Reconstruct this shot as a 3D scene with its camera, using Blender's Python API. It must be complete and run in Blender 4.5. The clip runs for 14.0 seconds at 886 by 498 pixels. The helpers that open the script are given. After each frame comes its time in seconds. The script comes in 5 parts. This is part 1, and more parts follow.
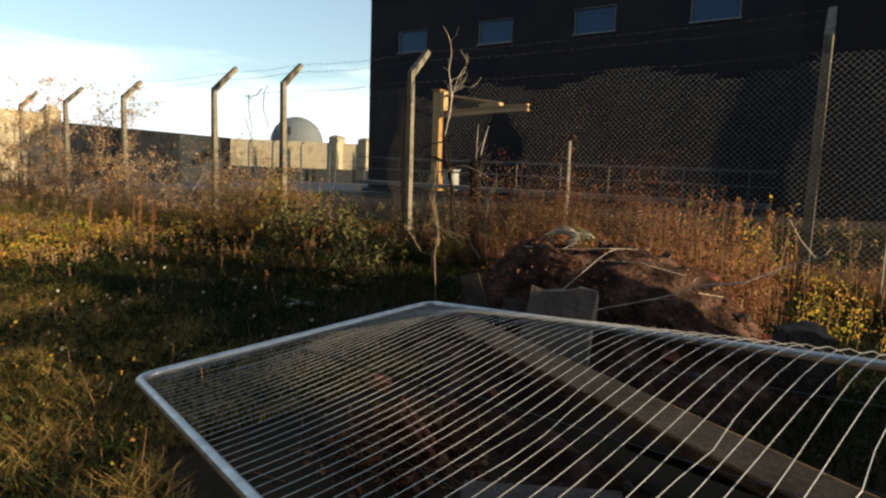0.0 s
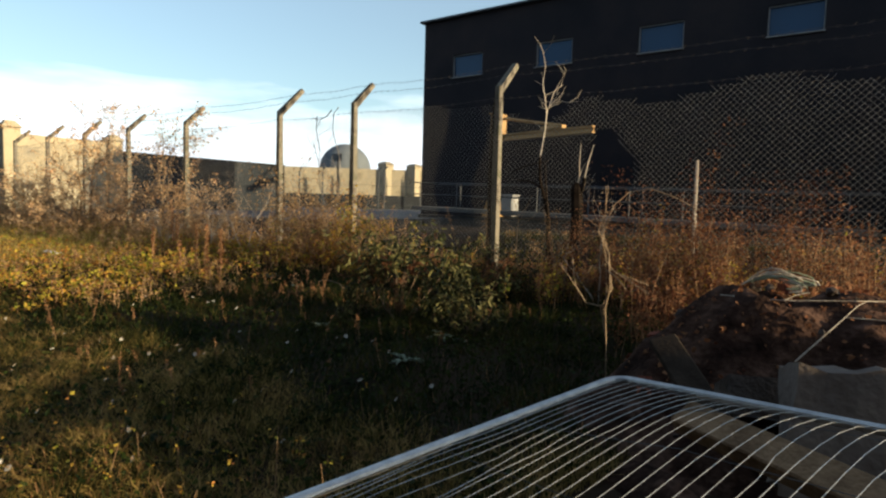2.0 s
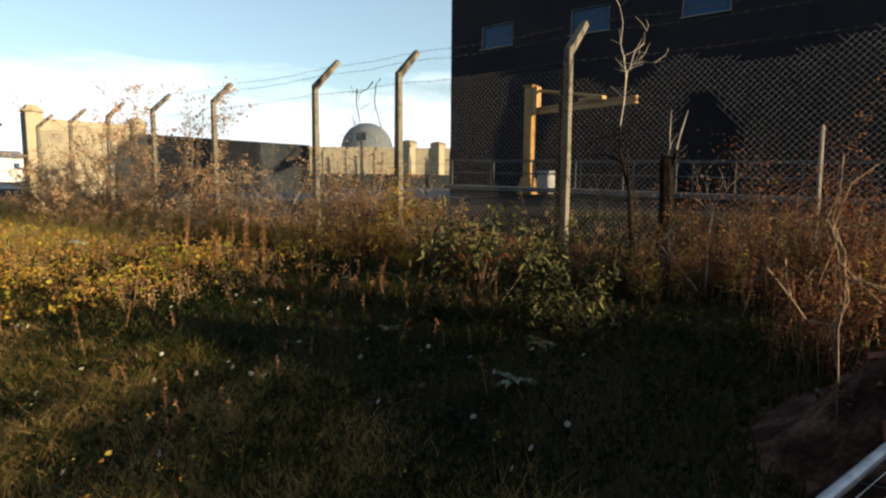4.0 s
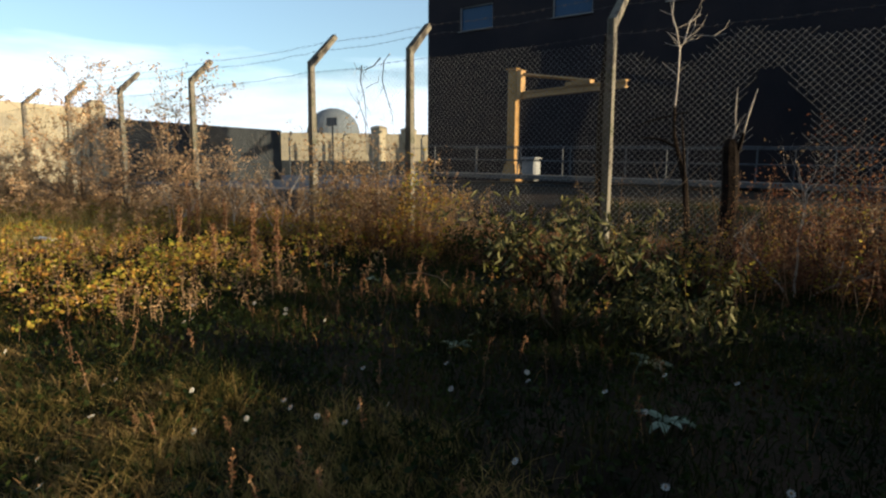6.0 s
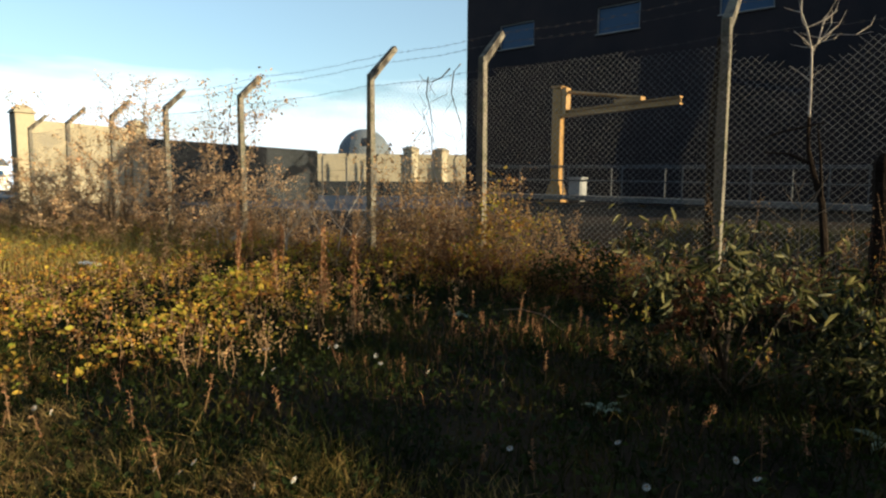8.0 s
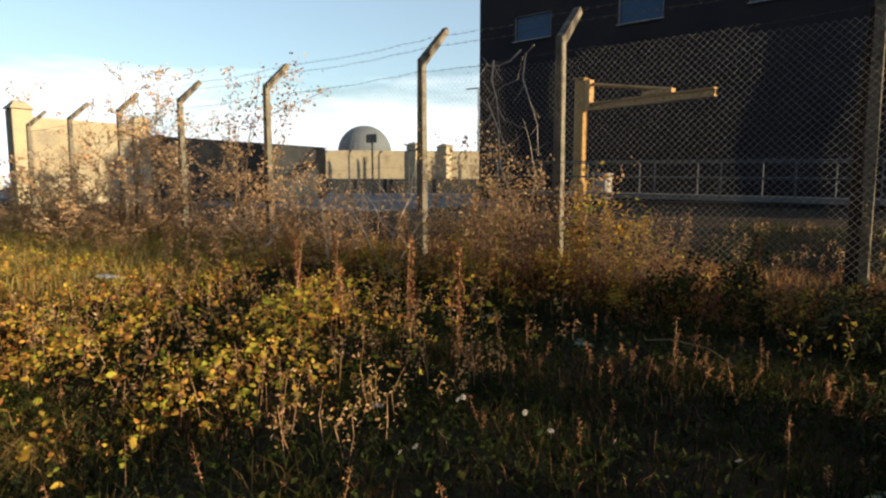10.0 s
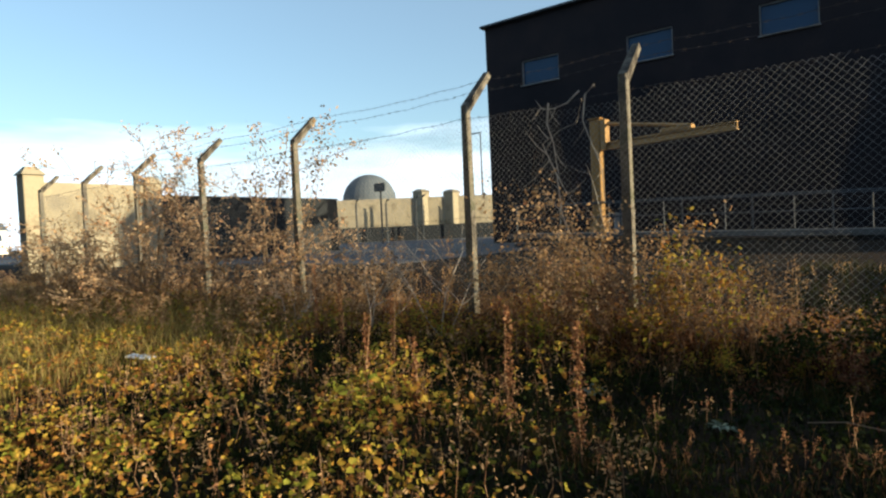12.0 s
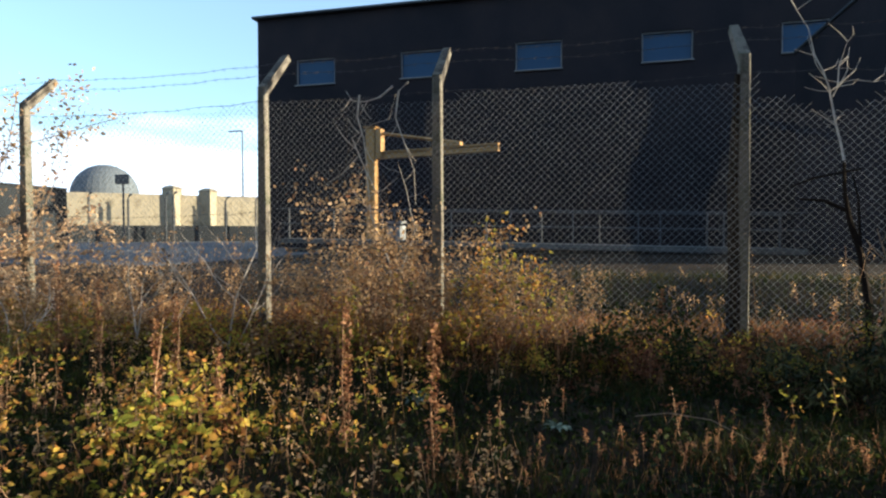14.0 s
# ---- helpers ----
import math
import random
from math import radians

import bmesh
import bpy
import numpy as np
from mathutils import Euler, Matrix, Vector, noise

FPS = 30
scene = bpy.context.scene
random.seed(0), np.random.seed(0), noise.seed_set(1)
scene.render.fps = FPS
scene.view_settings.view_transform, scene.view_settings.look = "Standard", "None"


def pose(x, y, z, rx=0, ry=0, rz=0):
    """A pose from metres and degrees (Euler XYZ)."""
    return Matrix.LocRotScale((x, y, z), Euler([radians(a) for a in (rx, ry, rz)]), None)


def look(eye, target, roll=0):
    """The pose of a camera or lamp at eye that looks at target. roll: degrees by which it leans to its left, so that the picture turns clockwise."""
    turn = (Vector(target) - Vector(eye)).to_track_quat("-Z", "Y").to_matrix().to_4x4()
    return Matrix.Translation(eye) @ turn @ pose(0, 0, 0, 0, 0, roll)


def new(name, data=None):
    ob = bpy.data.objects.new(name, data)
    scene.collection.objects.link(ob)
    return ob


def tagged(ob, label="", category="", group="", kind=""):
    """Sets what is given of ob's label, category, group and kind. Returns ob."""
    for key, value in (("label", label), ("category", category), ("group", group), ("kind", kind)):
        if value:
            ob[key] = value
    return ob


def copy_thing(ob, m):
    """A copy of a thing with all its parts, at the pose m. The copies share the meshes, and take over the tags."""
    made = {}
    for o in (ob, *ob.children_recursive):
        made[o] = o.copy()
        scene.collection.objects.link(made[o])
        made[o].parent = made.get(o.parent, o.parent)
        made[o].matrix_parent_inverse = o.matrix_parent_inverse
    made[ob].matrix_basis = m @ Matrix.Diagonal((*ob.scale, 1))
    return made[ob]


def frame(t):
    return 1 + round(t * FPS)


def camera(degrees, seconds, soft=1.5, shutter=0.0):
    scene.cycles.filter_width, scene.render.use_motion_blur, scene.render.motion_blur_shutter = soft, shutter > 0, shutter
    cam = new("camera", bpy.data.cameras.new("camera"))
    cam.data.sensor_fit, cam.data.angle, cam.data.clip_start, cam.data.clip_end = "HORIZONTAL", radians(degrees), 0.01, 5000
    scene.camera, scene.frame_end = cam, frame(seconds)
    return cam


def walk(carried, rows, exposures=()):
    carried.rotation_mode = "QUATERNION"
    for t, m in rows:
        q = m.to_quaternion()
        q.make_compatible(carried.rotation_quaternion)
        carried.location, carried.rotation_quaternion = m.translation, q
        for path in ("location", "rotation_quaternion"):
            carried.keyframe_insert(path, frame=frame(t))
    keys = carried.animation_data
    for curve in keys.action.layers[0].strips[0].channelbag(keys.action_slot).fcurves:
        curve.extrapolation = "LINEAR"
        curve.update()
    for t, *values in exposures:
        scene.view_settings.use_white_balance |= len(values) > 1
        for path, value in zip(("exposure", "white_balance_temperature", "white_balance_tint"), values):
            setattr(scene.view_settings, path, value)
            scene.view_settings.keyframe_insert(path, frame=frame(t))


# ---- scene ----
cam = camera(73.9, 14.0, soft=2.3)
PATH = [
    (0, (0.073, 0.242, 1.515), (-0.988, 1.921, 1.284), 2.0),
    (0.5, (-0.275, 0.327, 1.504), (-1.206, 2.077, 1.239), 2.9),
    (1, (-0.57, 0.441, 1.487), (-1.546, 2.179, 1.316), 2.4),
    (1.5, (-0.845, 0.623, 1.516), (-2.068, 2.191, 1.302), 1.9),
    (2, (-1.183, 0.745, 1.51), (-2.368, 2.349, 1.36), 1.6),
    (2.5, (-1.474, 0.848, 1.5), (-2.524, 2.539, 1.312), 2.2),
    (3, (-1.745, 1.032, 1.521), (-2.997, 2.58, 1.329), -0.1),
    (3.2, (-1.835, 1.091, 1.53), (-3.07, 2.643, 1.272), -0.2),
    (5.5, (-3.208, 1.236, 1.502), (-4.447, 2.8, 1.366), 1.9),
    (6, (-3.504, 1.35, 1.519), (-4.635, 2.978, 1.251), 0.4),
    (6.5, (-3.831, 1.519, 1.537), (-4.938, 3.172, 1.333), -1.4),
    (7, (-4.004, 1.601, 1.531), (-5.008, 3.319, 1.337), -0.5),
    (7.5, (-4.365, 1.661, 1.528), (-5.419, 3.351, 1.34), 0.4),
    (8, (-4.587, 1.652, 1.505), (-5.792, 3.236, 1.305), 0.4),
    (8.5, (-5.049, 1.823, 1.523), (-6.463, 3.222, 1.316), 0.1),
    (8.7, (-5.199, 1.838, 1.552), (-6.594, 3.265, 1.421), 1.3),
    (10.8, (-6.434, 1.968, 1.532), (-7.282, 3.761, 1.277), 0.8),
    (11, (-6.515, 1.937, 1.537), (-7.267, 3.779, 1.334), 1.7),
    (11.5, (-6.725, 1.888, 1.647), (-7.579, 3.681, 1.408), 0.8),
    (12, (-6.994, 2.071, 1.688), (-8.196, 3.668, 1.625), -2.6),
    (12.5, (-7.206, 2.197, 1.567), (-8.408, 3.784, 1.379), 2.1),
    (12.7, (-7.252, 2.242, 1.573), (-8.146, 4.027, 1.451), 1.9),
    (13, (-7.383, 2.278, 1.548), (-8.029, 4.169, 1.458), 1.7),
    (13.5, (-7.578, 2.259, 1.583), (-8.093, 4.191, 1.536), -0.2),
    (14, (-7.707, 2.282, 1.592), (-8.184, 4.223, 1.538), -0.1),
]
walk(cam, [(t, look(eye, target, roll)) for t, eye, target, roll in PATH],
     [(0, 1.26, 6400, 4), (1, 1.22, 5900, -1), (2, 1.22, 6200, 3), (3, 1.22, 6400, 6), (6, 1.15, 5800, 3), (7.5, 1.24, 6100, 7), (8, 1.26, 6000, 0), (8.5, 1.3, 6800, 6), (11, 1.26, 5900, 5), (11.5, 1.3, 5800, -1), (12.5, 1.08, 5700, 3), (13, 1.36, 5800, 5), (14, 1.76, 5300, 3)])


# ---- world, sun, exposure ----
SUN_AZ, SUN_EL = radians(10), radians(8.2)
TO_SUN = Vector((math.cos(SUN_AZ) * math.cos(SUN_EL), math.sin(SUN_AZ) * math.cos(SUN_EL), math.sin(SUN_EL)))
sun = new("sun", bpy.data.lights.new("sun", "SUN"))
sun.data.energy, sun.data.angle, sun.data.color = 5.0, radians(0.6), (1.0, 0.74, 0.45)
sun.matrix_world = look(TO_SUN * 60, (0, 0, 0))

world = bpy.data.worlds.new("sky")
scene.world = world
world.use_nodes = True
wt = world.node_tree
wt.nodes.clear()
sky = wt.nodes.new("ShaderNodeTexSky")
sky.sky_type, sky.sun_disc = "NISHITA", False
sky.sun_elevation, sky.sun_rotation = SUN_EL, radians(90) - SUN_AZ
sky.air_density, sky.dust_density, sky.ozone_density = 1.0, 0.8, 1.6
geo = wt.nodes.new("ShaderNodeTexCoord")
stretch = wt.nodes.new("ShaderNodeMapping")
stretch.inputs["Scale"].default_value = (1.6, 1.6, 9.0)
puffs = wt.nodes.new("ShaderNodeTexNoise")
puffs.inputs["Scale"].default_value, puffs.inputs["Detail"].default_value = 2.2, 6
split = wt.nodes.new("ShaderNodeSeparateXYZ")
low = wt.nodes.new("ShaderNodeMapRange")
low.inputs["From Min"].default_value, low.inputs["From Max"].default_value = 0.22, 0.07
low.inputs["To Min"].default_value, low.inputs["To Max"].default_value = -0.18, 0.42
add = wt.nodes.new("ShaderNodeMath")
add.operation = "ADD"
cover = wt.nodes.new("ShaderNodeValToRGB")
cover.color_ramp.elements[0].position, cover.color_ramp.elements[1].position = 0.53, 0.88
cover.color_ramp.elements[0].color = (0.13, 0.13, 0.13, 1)
mix = wt.nodes.new("ShaderNodeMix")
mix.data_type = "RGBA"
mix.inputs["B"].default_value = (6.2, 6.3, 6.7, 1)
back = wt.nodes.new("ShaderNodeBackground")
back.inputs["Strength"].default_value = 0.102
wout = wt.nodes.new("ShaderNodeOutputWorld")
wt.links.new(geo.outputs["Generated"], stretch.inputs["Vector"])
wt.links.new(stretch.outputs["Vector"], puffs.inputs["Vector"])
wt.links.new(geo.outputs["Generated"], split.inputs["Vector"])
wt.links.new(split.outputs["Z"], low.inputs["Value"])
wt.links.new(puffs.outputs["Fac"], add.inputs[0])
wt.links.new(low.outputs["Result"], add.inputs[1])
wt.links.new(add.outputs[0], cover.inputs["Fac"])
wt.links.new(cover.outputs["Color"], mix.inputs["Factor"])
wt.links.new(sky.outputs["Color"], mix.inputs["A"])
wt.links.new(mix.outputs["Result"], back.inputs["Color"])
wt.links.new(back.outputs["Background"], wout.inputs["Surface"])


# ---- materials ----
def surface(name, colours, scale=4.0, rough=0.8, metal=0.0, bump=0.3, fine=60.0, vary=0.0, spec=0.3):
    """Noise-mottled surface: colours run along a ramp; a fine noise adds grain and relief; vary shifts each object."""
    m = bpy.data.materials.new(name)
    m.use_nodes = True
    n, k = m.node_tree.nodes, m.node_tree.links
    b = n["Principled BSDF"]
    b.inputs["Roughness"].default_value, b.inputs["Metallic"].default_value = rough, metal
    b.inputs["Specular IOR Level"].default_value = spec
    co = n.new("ShaderNodeTexCoord")
    big, small = n.new("ShaderNodeTexNoise"), n.new("ShaderNodeTexNoise")
    big.inputs["Scale"].default_value, big.inputs["Detail"].default_value = scale, 5
    small.inputs["Scale"].default_value, small.inputs["Detail"].default_value = fine, 4
    k.new(co.outputs["Object"], big.inputs["Vector"])
    k.new(co.outputs["Object"], small.inputs["Vector"])
    mx = n.new("ShaderNodeMath")
    mx.operation = "MULTIPLY_ADD"
    mx.inputs[1].default_value, mx.inputs[2].default_value = 0.35, -0.17
    k.new(small.outputs["Fac"], mx.inputs[0])
    sm = n.new("ShaderNodeMath")
    k.new(big.outputs["Fac"], sm.inputs[0])
    k.new(mx.outputs[0], sm.inputs[1])
    last = sm.outputs[0]
    if vary:
        info = n.new("ShaderNodeObjectInfo")
        vr = n.new("ShaderNodeMath")
        vr.operation = "MULTIPLY_ADD"
        vr.inputs[1].default_value, vr.inputs[2].default_value = vary, -vary / 2
        k.new(info.outputs["Random"], vr.inputs[0])
        s2 = n.new("ShaderNodeMath")
        k.new(last, s2.inputs[0])
        k.new(vr.outputs[0], s2.inputs[1])
        last = s2.outputs[0]
    ramp = n.new("ShaderNodeValToRGB")
    r = ramp.color_ramp
    for i, c in enumerate(colours):
        p = 0.3 + 0.4 * i / max(1, len(colours) - 1)
        e = r.elements[i] if i < 2 else r.elements.new(p)
        e.position, e.color = p, (*c, 1)
    k.new(last, ramp.inputs["Fac"])
    k.new(ramp.outputs["Color"], b.inputs["Base Color"])
    if bump:
        bp = n.new("ShaderNodeBump")
        bp.inputs["Strength"].default_value, bp.inputs["Distance"].default_value = bump, 0.02
        k.new(small.outputs["Fac"], bp.inputs["Height"])
        k.new(bp.outputs["Normal"], b.inputs["Normal"])
    return m


def foliage(name, colours, through_light=0.35, rough=0.7, spec=0.08):
    """Leaf or blade: each island takes its own colour from the ramp, and part of the light passes through."""
    m = bpy.data.materials.new(name)
    m.use_nodes = True
    n, k = m.node_tree.nodes, m.node_tree.links
    b, out = n["Principled BSDF"], n["Material Output"]
    b.inputs["Roughness"].default_value, b.inputs["Specular IOR Level"].default_value = rough, spec
    g = n.new("ShaderNodeNewGeometry")
    ramp = n.new("ShaderNodeValToRGB")
    r = ramp.color_ramp
    for i, c in enumerate(colours):
        p = i / max(1, len(colours) - 1)
        e = r.elements[i] if i < 2 else r.elements.new(p)
        e.position, e.color = p, (*c, 1)
    co = n.new("ShaderNodeTexCoord")
    clump, wear = n.new("ShaderNodeTexNoise"), n.new("ShaderNodeTexNoise")
    clump.inputs["Scale"].default_value, clump.inputs["Detail"].default_value = 2.6, 3
    wear.inputs["Scale"].default_value, wear.inputs["Detail"].default_value = 9.0, 2
    k.new(co.outputs["Object"], clump.inputs["Vector"])
    k.new(co.outputs["Object"], wear.inputs["Vector"])
    shift, own = n.new("ShaderNodeMath"), n.new("ShaderNodeMath")
    shift.operation = own.operation = "MULTIPLY_ADD"
    shift.inputs[1].default_value, shift.inputs[2].default_value = 1.7, -0.6
    own.inputs[1].default_value = 0.5
    k.new(clump.outputs["Fac"], shift.inputs[0])
    k.new(g.outputs["Random Per Island"], own.inputs[0])
    k.new(shift.outputs[0], own.inputs[2])
    k.new(own.outputs[0], ramp.inputs["Fac"])
    tone = n.new("ShaderNodeMapRange")
    tone.inputs["From Min"].default_value, tone.inputs["From Max"].default_value = 0.3, 0.7
    tone.inputs["To Min"].default_value, tone.inputs["To Max"].default_value = 0.55, 1.35
    k.new(wear.outputs["Fac"], tone.inputs["Value"])
    mu = n.new("ShaderNodeVectorMath")
    mu.operation = "SCALE"
    k.new(ramp.outputs["Color"], mu.inputs[0])
    k.new(tone.outputs["Result"], mu.inputs["Scale"])
    tr = n.new("ShaderNodeBsdfTranslucent")
    k.new(mu.outputs["Vector"], b.inputs["Base Color"])
    k.new(mu.outputs["Vector"], tr.inputs["Color"])
    ms = n.new("ShaderNodeMixShader")
    ms.inputs["Fac"].default_value = through_light
    k.new(b.outputs["BSDF"], ms.inputs[1])
    k.new(tr.outputs["BSDF"], ms.inputs[2])
    k.new(ms.outputs["Shader"], out.inputs["Surface"])
    return m


M_SOIL = surface("soil", [(0.014, 0.01, 0.007), (0.03, 0.022, 0.014), (0.042, 0.027, 0.018)], 1.5, 0.95, bump=0.6, fine=25, spec=0.08)
M_YARD = surface("asphalt", [(0.075, 0.076, 0.08), (0.115, 0.113, 0.112)], 0.6, 0.85, bump=0.3, fine=40)
M_POST = surface("cast_concrete", [(0.06, 0.053, 0.045), (0.19, 0.172, 0.14), (0.1, 0.1, 0.07)], 5, 0.9, bump=0.7, fine=45, vary=0.15, spec=0.1)
M_DARKBARK = surface("dark_bark", [(0.012, 0.009, 0.007), (0.03, 0.022, 0.017)], 9, 0.9, bump=0.9, fine=40, spec=0.05)
M_BRICKWALL = surface("dark_brick", [(0.0135, 0.0135, 0.017), (0.0185, 0.017, 0.0205), (0.025, 0.021, 0.023)], 0.5, 0.9, bump=0.4, fine=12, spec=0.12)
M_CAP = surface("dark_metal_cap", [(0.03, 0.035, 0.04), (0.045, 0.05, 0.055)], 2, 0.5, bump=0.1)
M_FRAME = surface("white_window_frame", [(0.15, 0.15, 0.15), (0.22, 0.22, 0.22)], 6, 0.5, bump=0.1)
M_GALV = surface("galvanised_steel", [(0.34, 0.35, 0.37), (0.52, 0.53, 0.54)], 14, 0.42, metal=0.85, bump=0.15, fine=90)
M_RAIL = surface("weathered_rail", [(0.055, 0.06, 0.066), (0.095, 0.1, 0.107)], 8, 0.7, metal=0.2, bump=0.2)
M_WIRE = surface("fence_wire", [(0.16, 0.16, 0.16), (0.32, 0.32, 0.31)], 10, 0.38, metal=0.4, bump=0.0)
M_BARB = surface("barbed_wire", [(0.05, 0.042, 0.036), (0.09, 0.08, 0.07)], 10, 0.6, metal=0.5, bump=0.0)
M_YELLOW = surface("yellow_paint", [(0.26, 0.15, 0.05), (0.35, 0.21, 0.075), (0.2, 0.11, 0.035)], 3, 0.5, bump=0.15, spec=0.3)
M_SLAB = surface("pale_concrete", [(0.09, 0.09, 0.088), (0.15, 0.147, 0.138)], 2, 0.9, bump=0.5, spec=0.1)
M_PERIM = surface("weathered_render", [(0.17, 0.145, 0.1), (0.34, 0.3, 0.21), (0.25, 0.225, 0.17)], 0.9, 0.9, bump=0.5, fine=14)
# Near-black tone that holds the shade lying on the boundary wall.
M_DARKWALL = surface("shade_toned_wall", [(0.011, 0.014, 0.017), (0.02, 0.024, 0.028)], 0.7, 0.9, bump=0.4, fine=14)
M_FAR = surface("far_grey", [(0.09, 0.105, 0.12), (0.13, 0.15, 0.165)], 0.1, 0.9, bump=0.0)
M_RUBBLE = surface("rubble_earth", [(0.012, 0.007, 0.0055), (0.036, 0.02, 0.0145), (0.105, 0.062, 0.045)], 6, 0.95, bump=0.9, fine=30, spec=0.05)
M_STONE = surface("broken_concrete", [(0.05, 0.041, 0.036), (0.105, 0.086, 0.074)], 5, 0.9, bump=0.8, fine=35, vary=0.2, spec=0.1)
M_SLABPALE = surface("pale_broken_concrete", [(0.1, 0.082, 0.072), (0.175, 0.148, 0.132)], 4, 0.9, bump=0.4, fine=30, spec=0.1)
M_PLANK = surface("weathered_timber", [(0.14, 0.088, 0.05), (0.29, 0.19, 0.11)], 7, 0.85, bump=0.5, fine=50, spec=0.1)
M_PANELWIRE = surface("dull_steel_wire", [(0.3, 0.3, 0.29), (0.46, 0.45, 0.43)], 9, 0.35, metal=0.6, bump=0.0)
M_OLDBOARD = surface("dark_timber", [(0.02, 0.015, 0.011), (0.042, 0.032, 0.024)], 7, 0.9, bump=0.25, fine=50, spec=0.05)
M_REDBRICK = surface("red_brick", [(0.14, 0.045, 0.03), (0.24, 0.09, 0.055)], 8, 0.9, bump=0.6, vary=0.2, spec=0.1)
M_BARK = surface("bark", [(0.08, 0.055, 0.035), (0.17, 0.12, 0.075)], 12, 0.9, bump=0.6)
M_TWIG = surface("tan_twig", [(0.2, 0.14, 0.09), (0.34, 0.25, 0.16)], 12, 0.85, bump=0.4)
M_PALEBARK = surface("pale_dead_wood", [(0.36, 0.31, 0.25), (0.55, 0.49, 0.41)], 12, 0.8, bump=0.4, spec=0.2)
M_SCRAP = surface("white_plastic", [(0.5, 0.5, 0.49), (0.65, 0.65, 0.63)], 3, 0.5, bump=0.05)
M_TUB = surface("grey_plastic", [(0.19, 0.2, 0.21), (0.28, 0.29, 0.29)], 3, 0.5, bump=0.05)
# Brighter turf colours that paint the sunlit patch beside the dark grass.
F_SUNTURF = foliage("sunlit_turf", [(0.05, 0.055, 0.016), (0.15, 0.125, 0.036), (0.34, 0.24, 0.08), (0.44, 0.29, 0.12), (0.09, 0.07, 0.024)], 0.55)
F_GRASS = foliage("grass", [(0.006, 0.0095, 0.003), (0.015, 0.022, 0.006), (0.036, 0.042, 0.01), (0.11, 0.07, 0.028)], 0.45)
F_STRAW = foliage("dry_grass", [(0.1, 0.05, 0.024), (0.34, 0.2, 0.09), (0.24, 0.115, 0.05), (0.05, 0.026, 0.013)], 0.5)
F_BRAMBLE = foliage("autumn_leaf", [(0.06, 0.09, 0.014), (0.21, 0.24, 0.035), (0.45, 0.4, 0.06), (0.62, 0.42, 0.07), (0.52, 0.24, 0.06), (0.24, 0.1, 0.045), (0.08, 0.1, 0.02)], 0.6)
F_DEAD = foliage("dead_leaf", [(0.19, 0.1, 0.05), (0.44, 0.27, 0.125), (0.65, 0.45, 0.24), (0.34, 0.16, 0.08)], 0.58)
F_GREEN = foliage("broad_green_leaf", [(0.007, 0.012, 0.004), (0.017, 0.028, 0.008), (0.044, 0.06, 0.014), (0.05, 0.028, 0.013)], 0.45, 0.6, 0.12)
F_ELDER = foliage("yellowing_leaf", [(0.48, 0.29, 0.15), (0.62, 0.44, 0.25), (0.48, 0.25, 0.14)], 0.5)
# Near-black leaves put shade into the shrub colour, few pale ones sunlight.
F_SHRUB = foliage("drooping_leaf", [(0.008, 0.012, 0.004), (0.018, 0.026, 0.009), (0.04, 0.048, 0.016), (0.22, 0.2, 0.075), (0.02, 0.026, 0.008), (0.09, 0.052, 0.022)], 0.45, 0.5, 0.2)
F_RUST = foliage("rust_leaf", [(0.04, 0.015, 0.01), (0.14, 0.053, 0.029), (0.3, 0.15, 0.075), (0.07, 0.026, 0.017)], 0.45)
F_OLIVE = foliage("olive_grass", [(0.12, 0.115, 0.03), (0.27, 0.23, 0.065), (0.42, 0.33, 0.12), (0.24, 0.15, 0.06)], 0.5)
F_SPIKE = foliage("seed_husk", [(0.1, 0.042, 0.024), (0.25, 0.12, 0.06), (0.38, 0.21, 0.105), (0.15, 0.06, 0.034)], 0.4)
F_PALE = foliage("felted_leaf", [(0.2, 0.25, 0.18), (0.3, 0.34, 0.26)], 0.2)
F_FLOWER = foliage("white_petal", [(0.7, 0.7, 0.66), (0.8, 0.8, 0.78)], 0.3)
F_STALK = foliage("dead_stalk", [(0.15, 0.085, 0.05), (0.34, 0.22, 0.125), (0.24, 0.125, 0.068)], 0.0)
glass = bpy.data.materials.new("window_glass")
glass.use_nodes = True
gb = glass.node_tree.nodes["Principled BSDF"]
# Blue base colour stands in for the sky mirrored in the panes.
gb.inputs["Base Color"].default_value, gb.inputs["Roughness"].default_value = (0.016, 0.045, 0.1, 1), 0.08
gb.inputs["Specular IOR Level"].default_value = 0.2
M_GLASS = glass


# ---- builders ----
def smooth(a, b, t):
    t = np.clip((t - a) / (b - a), 0, 1)
    return t * t * (3 - 2 * t)


def lift(x, y):
    """Height of the ground."""
    x, y = np.asarray(x, float), np.asarray(y, float)
    z = 0.04 + 0.045 * np.clip(y - 2, 0, 7.5) + 0.5 * smooth(9.6, 12.0, y)
    near = smooth(14, 10, y)
    z = z + near * 0.05 * (np.sin(1.7 * x + 0.6 * y) * np.sin(1.3 * y - 0.4 * x) + 0.5 * np.sin(3.9 * x) * np.sin(3.1 * y + 1))
    return z


def part(name, bm, material, parent=None, label=""):
    me = bpy.data.meshes.new(name)
    bm.normal_update()
    bm.to_mesh(me)
    bm.free()
    me.materials.append(material)
    ob = new(name, me)
    ob.parent = parent
    if label:
        ob["label"] = label
    return ob


def empty(name, x=0, y=0, z=0, rz=0):
    ob = new(name)
    ob.empty_display_size = 0.2
    ob.matrix_basis = pose(x, y, z, 0, 0, rz)
    return ob


